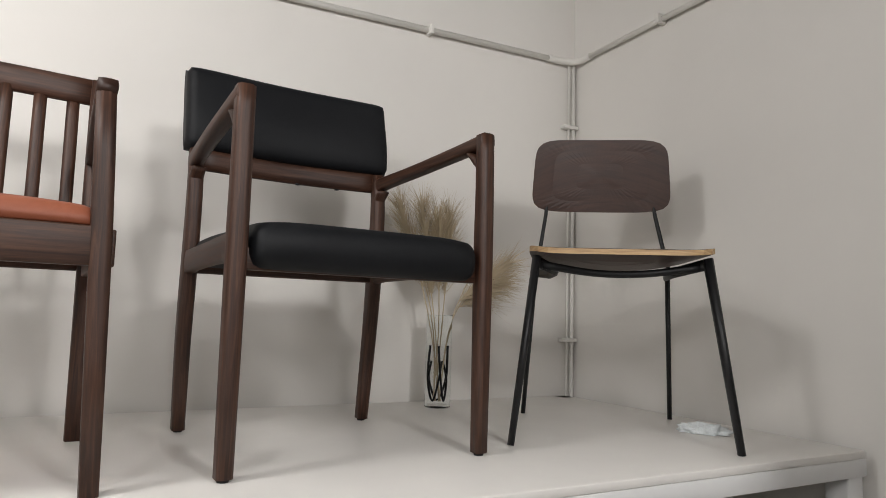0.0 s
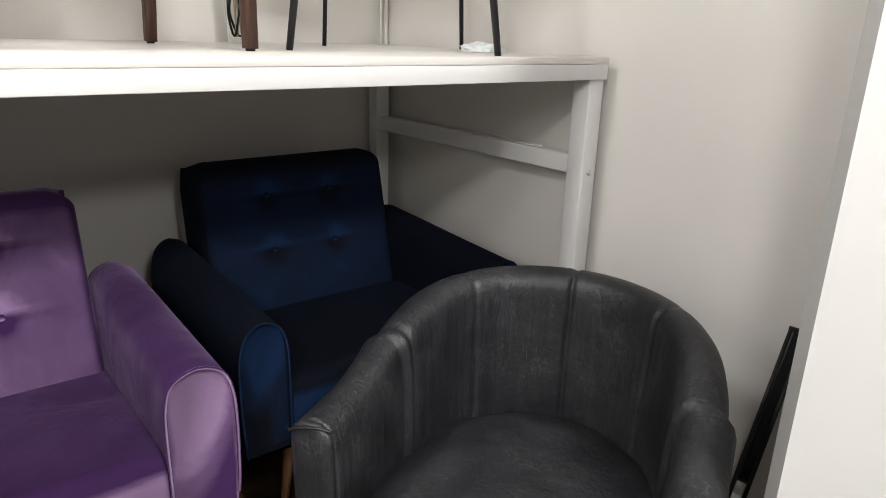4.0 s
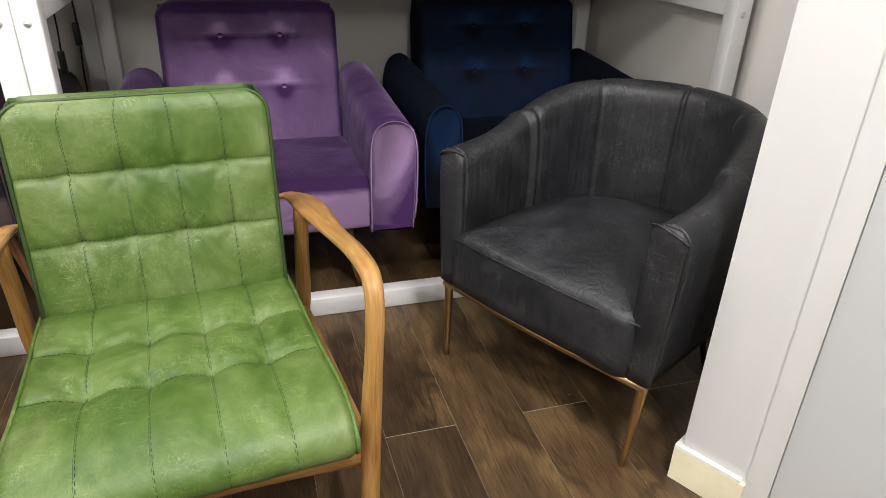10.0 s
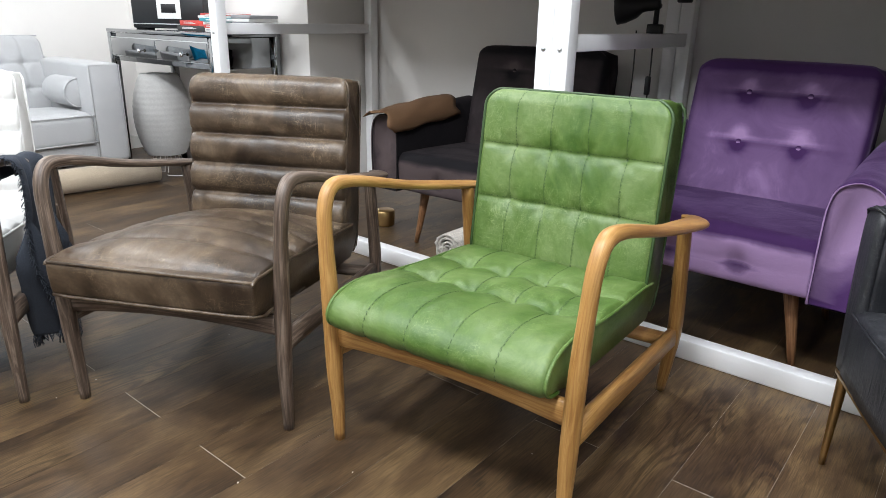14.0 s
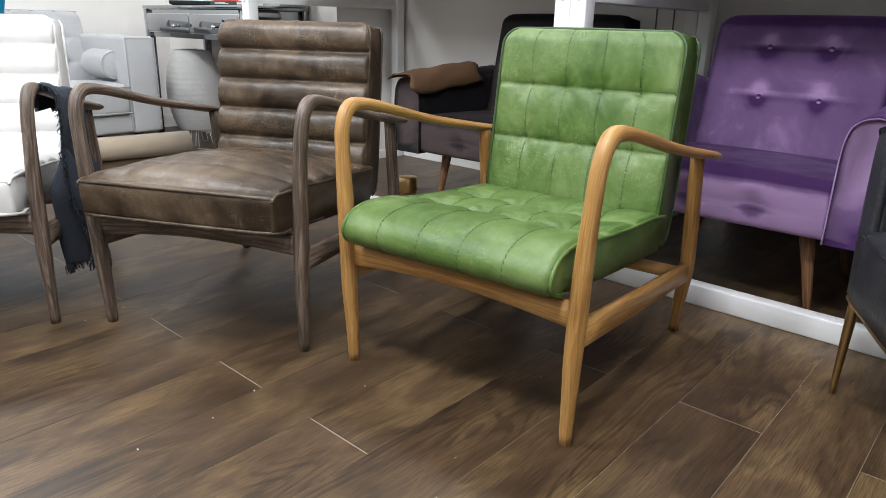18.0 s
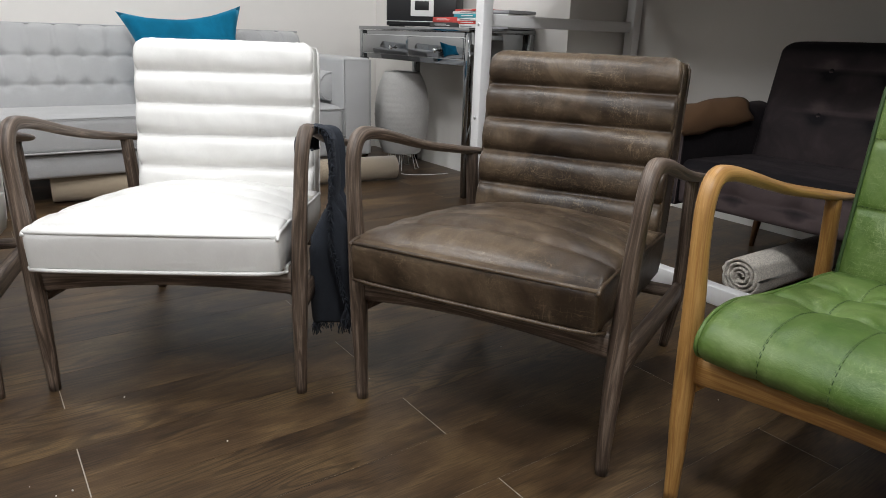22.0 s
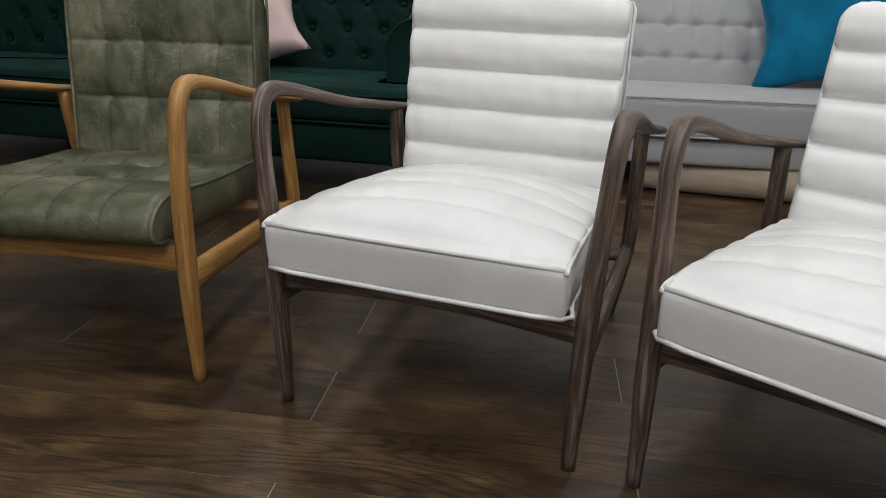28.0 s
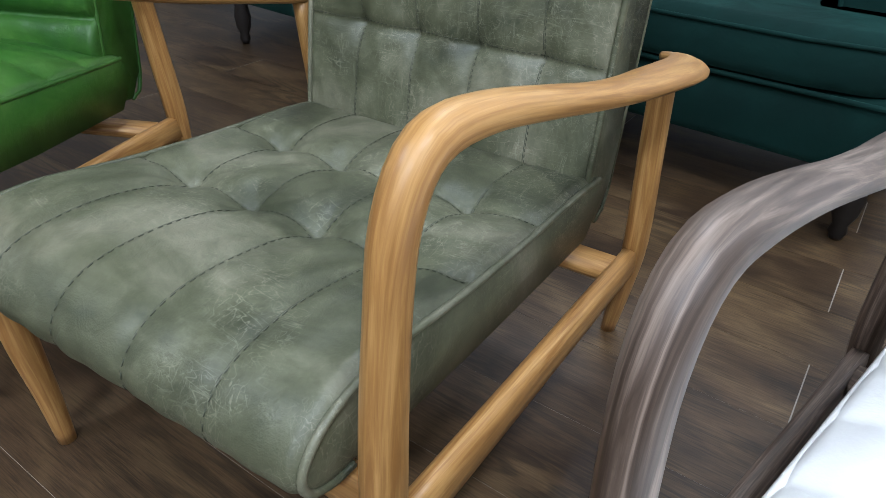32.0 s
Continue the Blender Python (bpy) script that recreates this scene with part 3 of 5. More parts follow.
part("board", slab([along(-0.014, -0.014), along(DOOR0 - 0.05, -0.014), along(DOOR0 - 0.05, 0.0), along(0, 0), along(0, 0.12), along(-0.014, 0.12)], 0.0, 0.095), SKIRT_OLD, sk, smooth=False)
part("cap", slab([along(-0.014, -0.014), along(DOOR0 - 0.06, -0.014), along(DOOR0 - 0.06, -0.001), along(-0.001, -0.001), along(-0.001, 0.12), along(-0.014, 0.12)], 0.096, 0.104), SKIRT, sk, smooth=False)

# hazard tape on the floor before the door
tape = thing("hazard_tape", Matrix(), "yellow and black striped hazard tape stuck before the door", "floor tape")
for k in range(9):
    for row, (o0, o1) in enumerate(((-0.054, -0.008), (-0.102, -0.056))):
        a = max(DOOR0 - 0.02 - 0.03 * row, DOOR0 - 0.012 + 0.112 * k - 0.075 * row)
        b = DOOR0 - 0.014 + 0.112 * (k + 1) - 0.075 * row
        part("stripe", slab([along(a, o0), along(b, o0), along(b + 0.045, o1), along(a + (0.045 if k else 0.0), o1)], 0.0022, 0.0034), TAPE_BLACK if (k + row) % 2 else YELLOW, tape, smooth=False)

# services: pipes along the walls
pipes = tagged(new("wall_pipe"), "white painted conduit run round the room corner", "pipe", kind="structure")
part("long_run", tube([(-2.3, BACK - 0.02, 2.560), (1.66, BACK - 0.02, 2.626)], 0.011, 10, 1), PIPE, pipes)
part("side_run", tube([(RIGHT - 0.02, BACK - 0.04, 2.626), (RIGHT - 0.02, -1.2, 2.68)], 0.010, 10, 1), PIPE, pipes)
part("elbow", tube([(1.60, BACK - 0.02, 2.625), (1.67, BACK - 0.022, 2.626), (RIGHT - 0.025, BACK - 0.05, 2.626), (RIGHT - 0.02, BACK - 0.12, 2.627)], 0.014, 10, 4), PIPE, pipes)
for dx, r in ((-0.018, 0.0075), (-0.042, 0.0045)):
    part("riser", tube([(RIGHT + dx, BACK - 0.016, 0.0), (RIGHT + dx, BACK - 0.016, 2.624)], r, 8, 1), PIPE, pipes)
for z in (1.48, 2.345):
    part("clip", box(RIGHT - 0.075, BACK - 0.034, z, RIGHT - 0.004, BACK - 0.002, z + 0.014, 0.003), PIPE, pipes)
for x in (-1.6, -0.6, 0.25, 1.05):
    part("clip", box(x, BACK - 0.042, 2.580 + .0167 * x, x + 0.016, BACK - 0.001, 2.616 + .0167 * x, 0.003), PIPE, pipes)
for y in (1.75, 1.05):
    part("clip", box(RIGHT - 0.042, y, 2.616, RIGHT - 0.001, y + 0.016, 2.652, 0.003), PIPE, pipes)

# made-up globe lamps out of view under the ceiling that light the room
for i, (x, y, watt) in enumerate(ADDED_LAMPS):
    lamp = thing("ceiling_light", pose(x, y, CEIL), "made-up round white ceiling globe, out of view, lit", "ceiling light", "ceiling lights")
    part("canopy", lathe([(.055, -.03), (.06, -.02), (.06, -.001)], 24), STEEL, lamp)
    part("rod", lathe([(.009, -.145), (.009, -.028)], 12), STEEL, lamp)
    part("globe", lathe([(.03, -.141), (.10, -.155), (.145, -.195), (.165, -.25), (.145, -.31), (.10, -.355), (.04, -.378), (.004, -.380)], 28), LED, lamp).visible_shadow = False
    li = bpy.data.lights.new("globe_lamp", "POINT")
    li.shadow_soft_size, li.energy, li.color = 0.16, watt, (1.0, 0.99, 0.985)
    lo = new("globe_lamp", li)
    lo.parent = lamp
    lo.location = (0, 0, -0.25)


# ---- shelving ----
SHELF = 1.270
FRONT = 1.094
T = 0.060


def shelving(name, x0, x1, label):
    th = thing(name, pose(x0, FRONT, 0), label, "shelving", "steel shelving bays")
    w, d = x1 - x0, BACK - 0.02 - FRONT
    for x in (0, w - T):
        for y in (0, d - T):
            p = part("post", box(x, y, 0, x + T, y + T, SHELF - 0.001 if y == 0 else SHELF + 0.0, 0.004), STEEL, th)
            if y == 0:
                for z in (SHELF - 0.025, 0.945, 0.50):
                    part("bolt", moved(lathe([(0.009, 0), (0.009, 0.003), (0.005, 0.006)], 12), pose(x + T / 2, 0, z, 90)), BOLT, p)
        xin = x + (0.008 if x == 0 else 0.012)
        for z in (0.935, 0.0):
            part("side_rail", box(xin, T, z, xin + 0.035, d - T, z + 0.055, 0.003), STEEL, th)
    part("bottom_rail", box(T, 0.003, 0.0, w - T, 0.055, 0.068, 0.004), STEEL, th, "white steel rail lying on the floor")
    part("front_beam", box(0.003, -0.0115, SHELF - 0.060, w - 0.003, -0.001, SHELF - 0.0185, 0.001), STEEL, th)
    part("back_beam", box(T, d - 0.04, SHELF - 0.055, w - T, d - 0.002, SHELF - 0.019, 0.003), STEEL, th)
    part("board", box(0.002, -0.012, SHELF - 0.018, w - 0.002, d, SHELF, 0.002), BOARD, th, "white melamine shelf board")
    return th


MIDX = -0.430
shelving("shelving_bay", MIDX + 0.001, 1.706, "white steel shelving bay with a deep white shelf")
shelving("shelving_bay", -2.425, MIDX - 0.001, "white steel shelving bay with a deep white shelf")


# ---- lounge chairs ----
def tufts(cols, rows, amp, dimple, s_end=1.07):
    """Relief of a pad sewn into a grid with drawn-in crossings; rows: seam places along the profile."""
    bounds = [0.0, *rows, 1.0]

    def disp(x, s):
        a = (x + 1) / 2 * cols
        fa = a - math.floor(a)
        k = max(i for i in range(len(bounds) - 1) if s >= bounds[i] - 1e-9)
        fb = (s - bounds[k]) / (bounds[k + 1] - bounds[k])
        seam_a = min(fa, 1 - fa) if 0.5 < a < cols - 0.5 else (fa if a > 1 else 1 - fa)
        inner = (1 - math.exp(-(min(seam_a, 0.5) * 16) ** 2 * 0.5))
        top = bounds[k] > 0, bounds[k + 1] < 1
        db = min(fb if top[0] else 9, (1 - fb) if top[1] else 9) * (bounds[k + 1] - bounds[k])
        h = amp * (1 - (2 * min(1, max(0, fb)) - 1) ** 4 * (1 if len(rows) else 0)) * 0.8
        h += amp * 0.28 * inner
        h -= amp * 0.55 * math.exp(-(db / 0.011) ** 2)
        for r in rows:
            for c in range(1, cols):
                dx, ds = (x + 1) / 2 - c / cols, s - r
                q = (dx / 0.065) ** 2 + (ds / 0.055) ** 2
                if q < 9:
                    h -= dimple * math.exp(-q)
                    w = math.atan2(ds, dx)
                    h += .0011 * math.sin(7 * w + 3 * c + 5 * r) * math.exp(-(math.sqrt(q) - 1.0) ** 2 * 3)
                q = (dx / 0.012) ** 2 + (ds / 0.012) ** 2
                if q < 9:
                    h -= 0.5 * dimple * math.exp(-q)
        fade = min(1.0, max(0.0, (s_end - s) / .07)) * min(1.0, (1 - abs(x)) / .06)
        return h * fade + 0.0010 * math.sin(31 * x + 9 * s) * math.sin(27 * s + 4 * x) * fade
    return disp


def channels(n, amp, s0=0.0, s1=1.0, dome=0.0):
    def disp(x, s):
        if s < s0 or s > s1:
            return dome * 0.0
        q = (s - s0) / (s1 - s0) * n
        b = q - math.floor(q)
        h = amp * (1 - abs(2 * b - 1) ** 2.6) ** 0.8
        seam = min(b, 1 - b)
        h += .0016 * math.sin(70 * x + 9 * math.sin(11 * x + 2 * math.floor(q))) * math.exp(-(seam / .16) ** 2) * (1 if seam > .03 else .2)
        h += dome * (1 - x * x) ** 0.8 * math.sin(math.pi * min(1, (s - s0) / (s1 - s0))) ** 0.6
        return h + 0.0012 * math.sin(17 * x + 40 * s) * math.sin(11 * x - 23 * s)
    return disp


def lounge_frame(th, wood):
    for sx in (-1, 1):
        leg = part("front_leg", sweep([(sx * .310, .000, .000, 0.0131, 0.0131), (sx * .311, -.002, .10, 0.0158, 0.0171), (sx * .313, -.006, .20, 0.0185, 0.0212), (sx * .315, -.006, .30, 0.0193, 0.0238),
                                      (sx * .319, -.008, .42, 0.0185, 0.0221), (sx * .325, -.008, .53, 0.0166, 0.0189), (sx * .330, -.002, .615, 0.0166, 0.0185), (sx * .334, .028, .660, 0.0175, 0.0176),
                                      (sx * .338, .095, .660, 0.0190, 0.0148), (sx * .344, .20, .637, 0.0200, 0.0136), (sx * .347, .30, .612, 0.0218, 0.0130), (sx * .349, .41, .588, 0.0275, 0.0128), (sx * .350, .52, .568, 0.0345, 0.0125),
                                      (sx * .350, .62, .550, 0.0385, 0.0123), (sx * .344, .69, .539, 0.0335, 0.0115), (sx * .324, .745, .531, 0.0198, 0.0095), (sx * .294, .758, .527, 0.0108, 0.0072)], 2.3, 14, 4), wood, th)
        leg.name = "armrest_and_leg"
        part("back_leg", sweep([(sx * .331, .635, .545, .0175, .022), (sx * .331, .655, .42, .0185, .0245), (sx * .331, .685, .24, .0195, .027), (sx * .318, .712, .12, .0175, .021), (sx * .302, .736, .0, .0135, .0145)], 2.4, 12, 4), wood, th)
        part("side_rail", sweep([(sx * .320, .005, .262, .0125, .031), (sx * .325, .35, .232, .0125, .029), (sx * .329, .69, .203, .0125, .028)], 5, 12, 4), wood, th)
    part("front_rail", sweep([(-.315, .005, .297, .0125, .030), (-.15, .004, .306, .0125, .023), (0, .004, .309, .0125, .0205), (.15, .004, .306, .0125, .023), (.315, .005, .297, .0125, .030)], 5, 12, 5, (0, 1, 0)), wood, th)
    part("back_rail", sweep([(-.318, .60, .225, .03, .0115), (.318, .60, .225, .03, .0115)], 5, 12, 1, (0, 1, 0)), wood, th)
    for sx in (-1, 1):
        part("corner_block", sweep([(sx * .300, .02, .268, .012, .012), (sx * .255, .02, .291, .012, .006)], 4, 8, 1, (0, 1, 0)), wood, th)


def piping(th, host, half, line, r, material, name="piping", lift=0.0):
    for sx in (-1, 1):
        part(name, tube([(sx * (half - 0.002), y, z) for y, z in line], r, 7, 1), material, host)


def edge_piping(host, wide, line, r, material):
    """One cord up one side of a backrest, over its rounded top and down the other."""
    left = [(-(wide(z) - .002), y, z) for y, z in line]
    y, z = line[-1]
    w = wide(z)
    part("piping", tube([*left, (-w * .6, y, z + .001), (0, y, z + .002), (w * .6, y, z + .001), *[(-a, b, c) for a, b, c in reversed(left)]], r, 7, 1), material, host)


BROWS, SROWS = (0.40, 0.638), (0.27, 0.50)


def stitching(host, on, rows, cols, span, thread):
    """Sunken seams and dashed thread along the sewn lines of a pad."""
    seam, dashes = bmesh.new(), bmesh.new()
    lines = [[(2 * c / cols - 1, span[0] + (span[1] - span[0]) * k / 60) for k in range(61)] for c in range(1, cols)]
    lines += [[(-.97 + 1.94 * k / 60, r) for k in range(61)] for r in rows]
    for line in lines:
        tube([on(x, q, -.0004) for x, q in line], .0009, 5, 1, seam)
        for k, ((x0, q0), (x1, q1)) in enumerate(zip(line, line[1:])):
            vert = x0 == x1
            d = .010 if vert else 0.0
            e = 0.0 if vert else .008
            a, b = on(x0 + d, q0 + e, .0008), on(x0 + (x1 - x0) * .55 + d, q0 + (q1 - q0) * .55 + e, .0008)
            tube([a, b], .00065, 4, 1, dashes)
    part("seam", seam, thread, host)
    part("thread", dashes, thread, host, kind="stuff")


def lounge_chair(m, style, hide, wood, label, group, thread=None, cord=None):
    th = thing("lounge_chair", m, label, "chair", group)
    lounge_frame(th, wood)
    rear = [(.735, .832), (.722, .70), (.700, .52), (.672, .33), (.655, .293), (.625, .285)]
    if style == "tufted":
        front = [(.60, .290), (.575, .33), (.566, .38), (.575, .46), (.592, .58), (.608, .70), (.623, .80), (.632, .836), (.646, .847), (.715, .844)]
        bm, line = pad(.272, front, rear, tufts(5, BROWS, .007, .012, .90), 90, 100, corner=.05)
        back = part("backrest", bm, hide, th)
        stitching(back, pad.on, BROWS, 5, (.12, .95), thread)
        edge_piping(back, pad.wide, [p for p in line[8:] if p[0] < .648 or p[1] < .80], .0048, cord or hide)
        edge_piping(back, pad.wide, [(y + .002, z) for y, z in resample(rear[::-1], 40)[0]], .0042, cord or hide)
        seat_front = [(.600, .375), (.50, .388), (.34, .398), (.18, .415), (.07, .432), (.0, .430), (-.042, .414), (-.063, .386), (-.056, .360), (-.030, .345), (.0, .341)]
        bottom = [(.03, .336), (.26, .310), (.58, .283), (.615, .30), (.618, .34)]
        bm, line = pad(.279, seat_front, bottom, tufts(5, SROWS, .008, .016), 96, 110)
        seat = part("seat", bm, hide, th)
        stitching(seat, pad.on, SROWS, 5, (.02, .96), thread)
        piping(th, seat, .279, line, .0045, hide)
    else:
        front = [(.600, .295), (.575, .33), (.564, .38), (.572, .46), (.588, .58), (.606, .70), (.622, .80), (.634, .836), (.650, .846), (.715, .842)]
        bm, line = pad(.272, front, rear, channels(6, .027, -0.0085, 0.8915), 60, 150, corner=.035)
        back = part("backrest", bm, hide, th)
        edge_piping(back, pad.wide, [p for p in line if p[0] < .652], .005, hide)
        edge_piping(back, pad.wide, [(y + .002, z) for y, z in resample(rear[::-1], 40)[0]], .0045, hide)
        seat_front = [(.600, .385), (.40, .404), (.20, .424), (.07, .438), (-.045, .444), (-.076, .441), (-.085, .429), (-.083, .39), (-.079, .359), (-.072, .349), (-.045, .345)]
        bottom = [(.02, .338), (.26, .305), (.58, .283), (.615, .30), (.618, .34)]
        bm, line = pad(.284, seat_front, bottom, channels(6, .009, 0.0, 0.815, .060), 70, 120, r=.008)
        seat = part("seat", bm, hide, th)
        top = [p for p in line if p[1] > .432 or p[0] > .02]
        piping(th, seat, .284, [(y, z - 0.001) for y, z in top], .005, hide)
        part("piping", tube([(-.282, -.079, .439), (-.1, -.083, .441), (.1, -.083, .441), (.282, -.079, .439)], .005, 7, 2), hide, seat)
        part("piping", tube([(-.282, .2, .319), (-.282, .02, .338), (-.280, -.074, .350), (-.1, -.079, .349), (.1, -.079, .349), (.280, -.074, .350), (.282, .02, .338), (.282, .2, .319)], .005, 7, 3), hide, seat)
    return th


ROW = "lounge chairs in a curved row"
lounge_chair(pose(-.071, .109, 0, 0, 0, 5.9), "tufted", GREEN, OAK, "bright green tufted leather lounge chair with a honey oak frame", ROW, THREAD_GREEN, CORD_GREEN)
lounge_chair(pose(-.789, -.123, 0, 0, 0, 27.0), "channel", BROWN, ASH, "worn brown channelled leather lounge chair with a dark ash frame", ROW)
white_chair = lounge_chair(pose(-1.338, -.644, 0, 0, 0, 57.2), "channel", WHITE, ASH, "white channelled leather lounge chair with a dark ash frame", ROW)
copy_thing(white_chair, pose(-1.592, -1.328, 0, 0, 0, 78.5))
lounge_chair(pose(-1.671, -2.165, 0, 0, 0, 93.1), "tufted", OLIVE, OAK, "faded olive tufted leather lounge chair with a honey oak frame", ROW, THREAD_OLIVE)
lounge_chair(pose(-1.488, -2.935, 0, 0, 0, 116), "channel", GRASS, OAK, "deep green channelled leather lounge chair with an oak frame", ROW)


# ---- barrel chair ----
def barrel_chair(m):
    th = thing("barrel_chair", m, "charcoal distressed leather tub chair on slim brass legs", "chair")
    path = []
    n = 190
    straight, r = .28, .287
    for i in range(n + 1):
        q = i / n
        arc = math.pi * r * 1.02
        total = 2 * straight + arc
        d = q * total
        if d < straight:
            x, y, nx, ny = -.304 + .0 * d / straight, d, -1, 0
        elif d > total - straight:
            x, y, nx, ny = .304 - .0 * (total - d) / straight, total - d, 1, 0
        else:
            w = math.pi * (d - straight) / arc
            x, y, nx, ny = -r * math.cos(w), straight + .355 * math.sin(w), -math.cos(w), math.sin(w)
        path.append((x, y, nx, ny, q))
    bm = bmesh.new()
    rings = []
    seams = [0.20, 0.33, 0.495, 0.66]
    for x, y, nx, ny, q in path:
        lift = .665 + .125 * (1 / (1 + math.exp(-(min(q, 1 - q) - 0.20) * 26)))
        dent = 0.0
        for s in seams:
            dent += .010 * math.exp(-((q - s) / .0030) ** 2)
        puff = .003 * math.sin(math.pi * min(1.0, max(0.0, (q - .20) / .46)) * 3) ** 2
        wr = .0007 * math.sin(q * 330 + 3 * math.sin(q * 61))
        half = .037
        lean = .014 + .014 * math.sin(math.pi * q)
        prof = [(half - .002, .262), (half + .006, .30), (half + .012, .45), (half + .016, lift - .06), (half + .008, lift - .022), (half - .016, lift - .004), (0.0, lift + .003),
                (-half + .012, lift - .004), (-half - .006, lift - .022), (-half - .012, lift - .06), (-half - .012, lift - .14), (-half - .008, .50), (-half + .002, .42), (-half + .004, .36), (-half + .01, .262)]
        ring = []
        for k, (o, z) in enumerate(prof):
            k2 = max(0.0, min(1.0, (z - .36) / .3))
            o2 = o + lean * k2
            if k >= 7:
                o2 += dent - puff * (1 if 8 <= k <= 12 else 0) + wr * (1 if 8 < k < 12 else 0)
            if 5 <= k < 8:
                z -= dent * 0.6
            ring.append(bm.verts.new((x + nx * o2, y + ny * o2, z)))
        rings.append(ring)
    k = len(rings[0])
    for a, b in zip(rings, rings[1:]):
        for j in range(k):
            bm.faces.new((a[j], b[j], b[(j + 1) % k], a[(j + 1) % k]))
    bm.faces.new(rings[0])
    bm.faces.new(rings[-1][::-1])
    bmesh.ops.recalc_face_normals(bm, faces=bm.faces)
    ob = part("tub_back", bm, CHARCOAL, th)
    md = ob.modifiers.new("smooth", "SUBSURF")
    md.levels = md.render_levels = 1
    # seams of the arm fronts and the back
    for sx in (-1, 1):
        front = part("arm_front", sweep([(sx * .307, -.001, .262, .037, .010), (sx * .311, -.004, .45, .041, .011), (sx * .315, -.004, .60, .043, .011), (sx * .317, -.002, .645, .039, .010), (sx * .317, 0, .661, .02, .008)], 4, 14, 4), CHARCOAL, th)
        part("seam", tube([(sx * .272, -.004, .655), (sx * .298, -.014, .662), (sx * .340, -.016, .652), (sx * .363, -.006, .636)], .0028, 6, 4), CHARCOAL, front)
    # seat: a D-shaped pad
    out = [(-.283, -.018), (-.15, -.028), (0, -.031), (.15, -.028), (.283, -.018), (.280, .15), (.276, .32), (.245, .44), (.17, .525), (.08, .58), (0, .59), (-.08, .58), (-.17, .525), (-.245, .44), (-.276, .32), (-.280, .15)]
    loop = [p[:2] for p in catmull([*out, out[0]], 5)][:-1]
    bm = bmesh.new()
    lv = [(1.0, .266), (1.004, .30), (1.006, .36), (1.002, .405), (.985, .424), (.95, .434), (.85, .446), (.7, .456), (.5, .464), (.25, .468)]
    rings = [[bm.verts.new((x * s, .24 + (y - .24) * s, z + (.004 * math.sin(9 * x + 7 * y) if s < .95 else 0))) for x, y in loop] for s, z in lv]
    for a, b in zip(rings, rings[1:]):
        for j in range(len(loop)):
            bm.faces.new((a[j], a[(j + 1) % len(loop)], b[(j + 1) % len(loop)], b[j]))
    bm.faces.new(rings[0][::-1])
    bm.faces.new(rings[-1])
    seat = part("seat", bm, CHARCOAL, th)
    part("piping", tube([(-.298, -.016, .415), (-.15, -.030, .418), (0, -.033, .419), (.15, -.030, .418), (.298, -.016, .415)], .003, 6, 4), CHARCOAL, seat)
    part("seat_base", sweep([(-.33, .0, .252, .011, .011), (0, -.012, .252, .011, .011), (.33, .0, .252, .011, .011)], 5, 8, 4, (0, 1, 0)), BRASS, th, "brass rail under the seat")
    part("base_board", slab([(-.33, .01), (.33, .01), (.33, .36), (.22, .58), (-.22, .58), (-.33, .36)], .245, .264), BLACK_PLASTIC, th, smooth=False)
    for sx in (-1, 1):
        part("front_leg", sweep([(sx * .313, .0, 0, .0075, .0075), (sx * .318, .004, .13, .011, .011), (sx * .322, .008, .262, .014, .014)], 2, 10, 3), BRASS, th, "tapered brass leg")
        part("back_leg", sweep([(sx * .25, .56, 0, .0075, .0075), (sx * .235, .53, .13, .011, .011), (sx * .22, .50, .262, .014, .014)], 2, 10, 3), BLACK_METAL, th, "tapered dark leg")
    return th


barrel_chair(pose(.7505, .514, 0, 0, 0, -62.5))


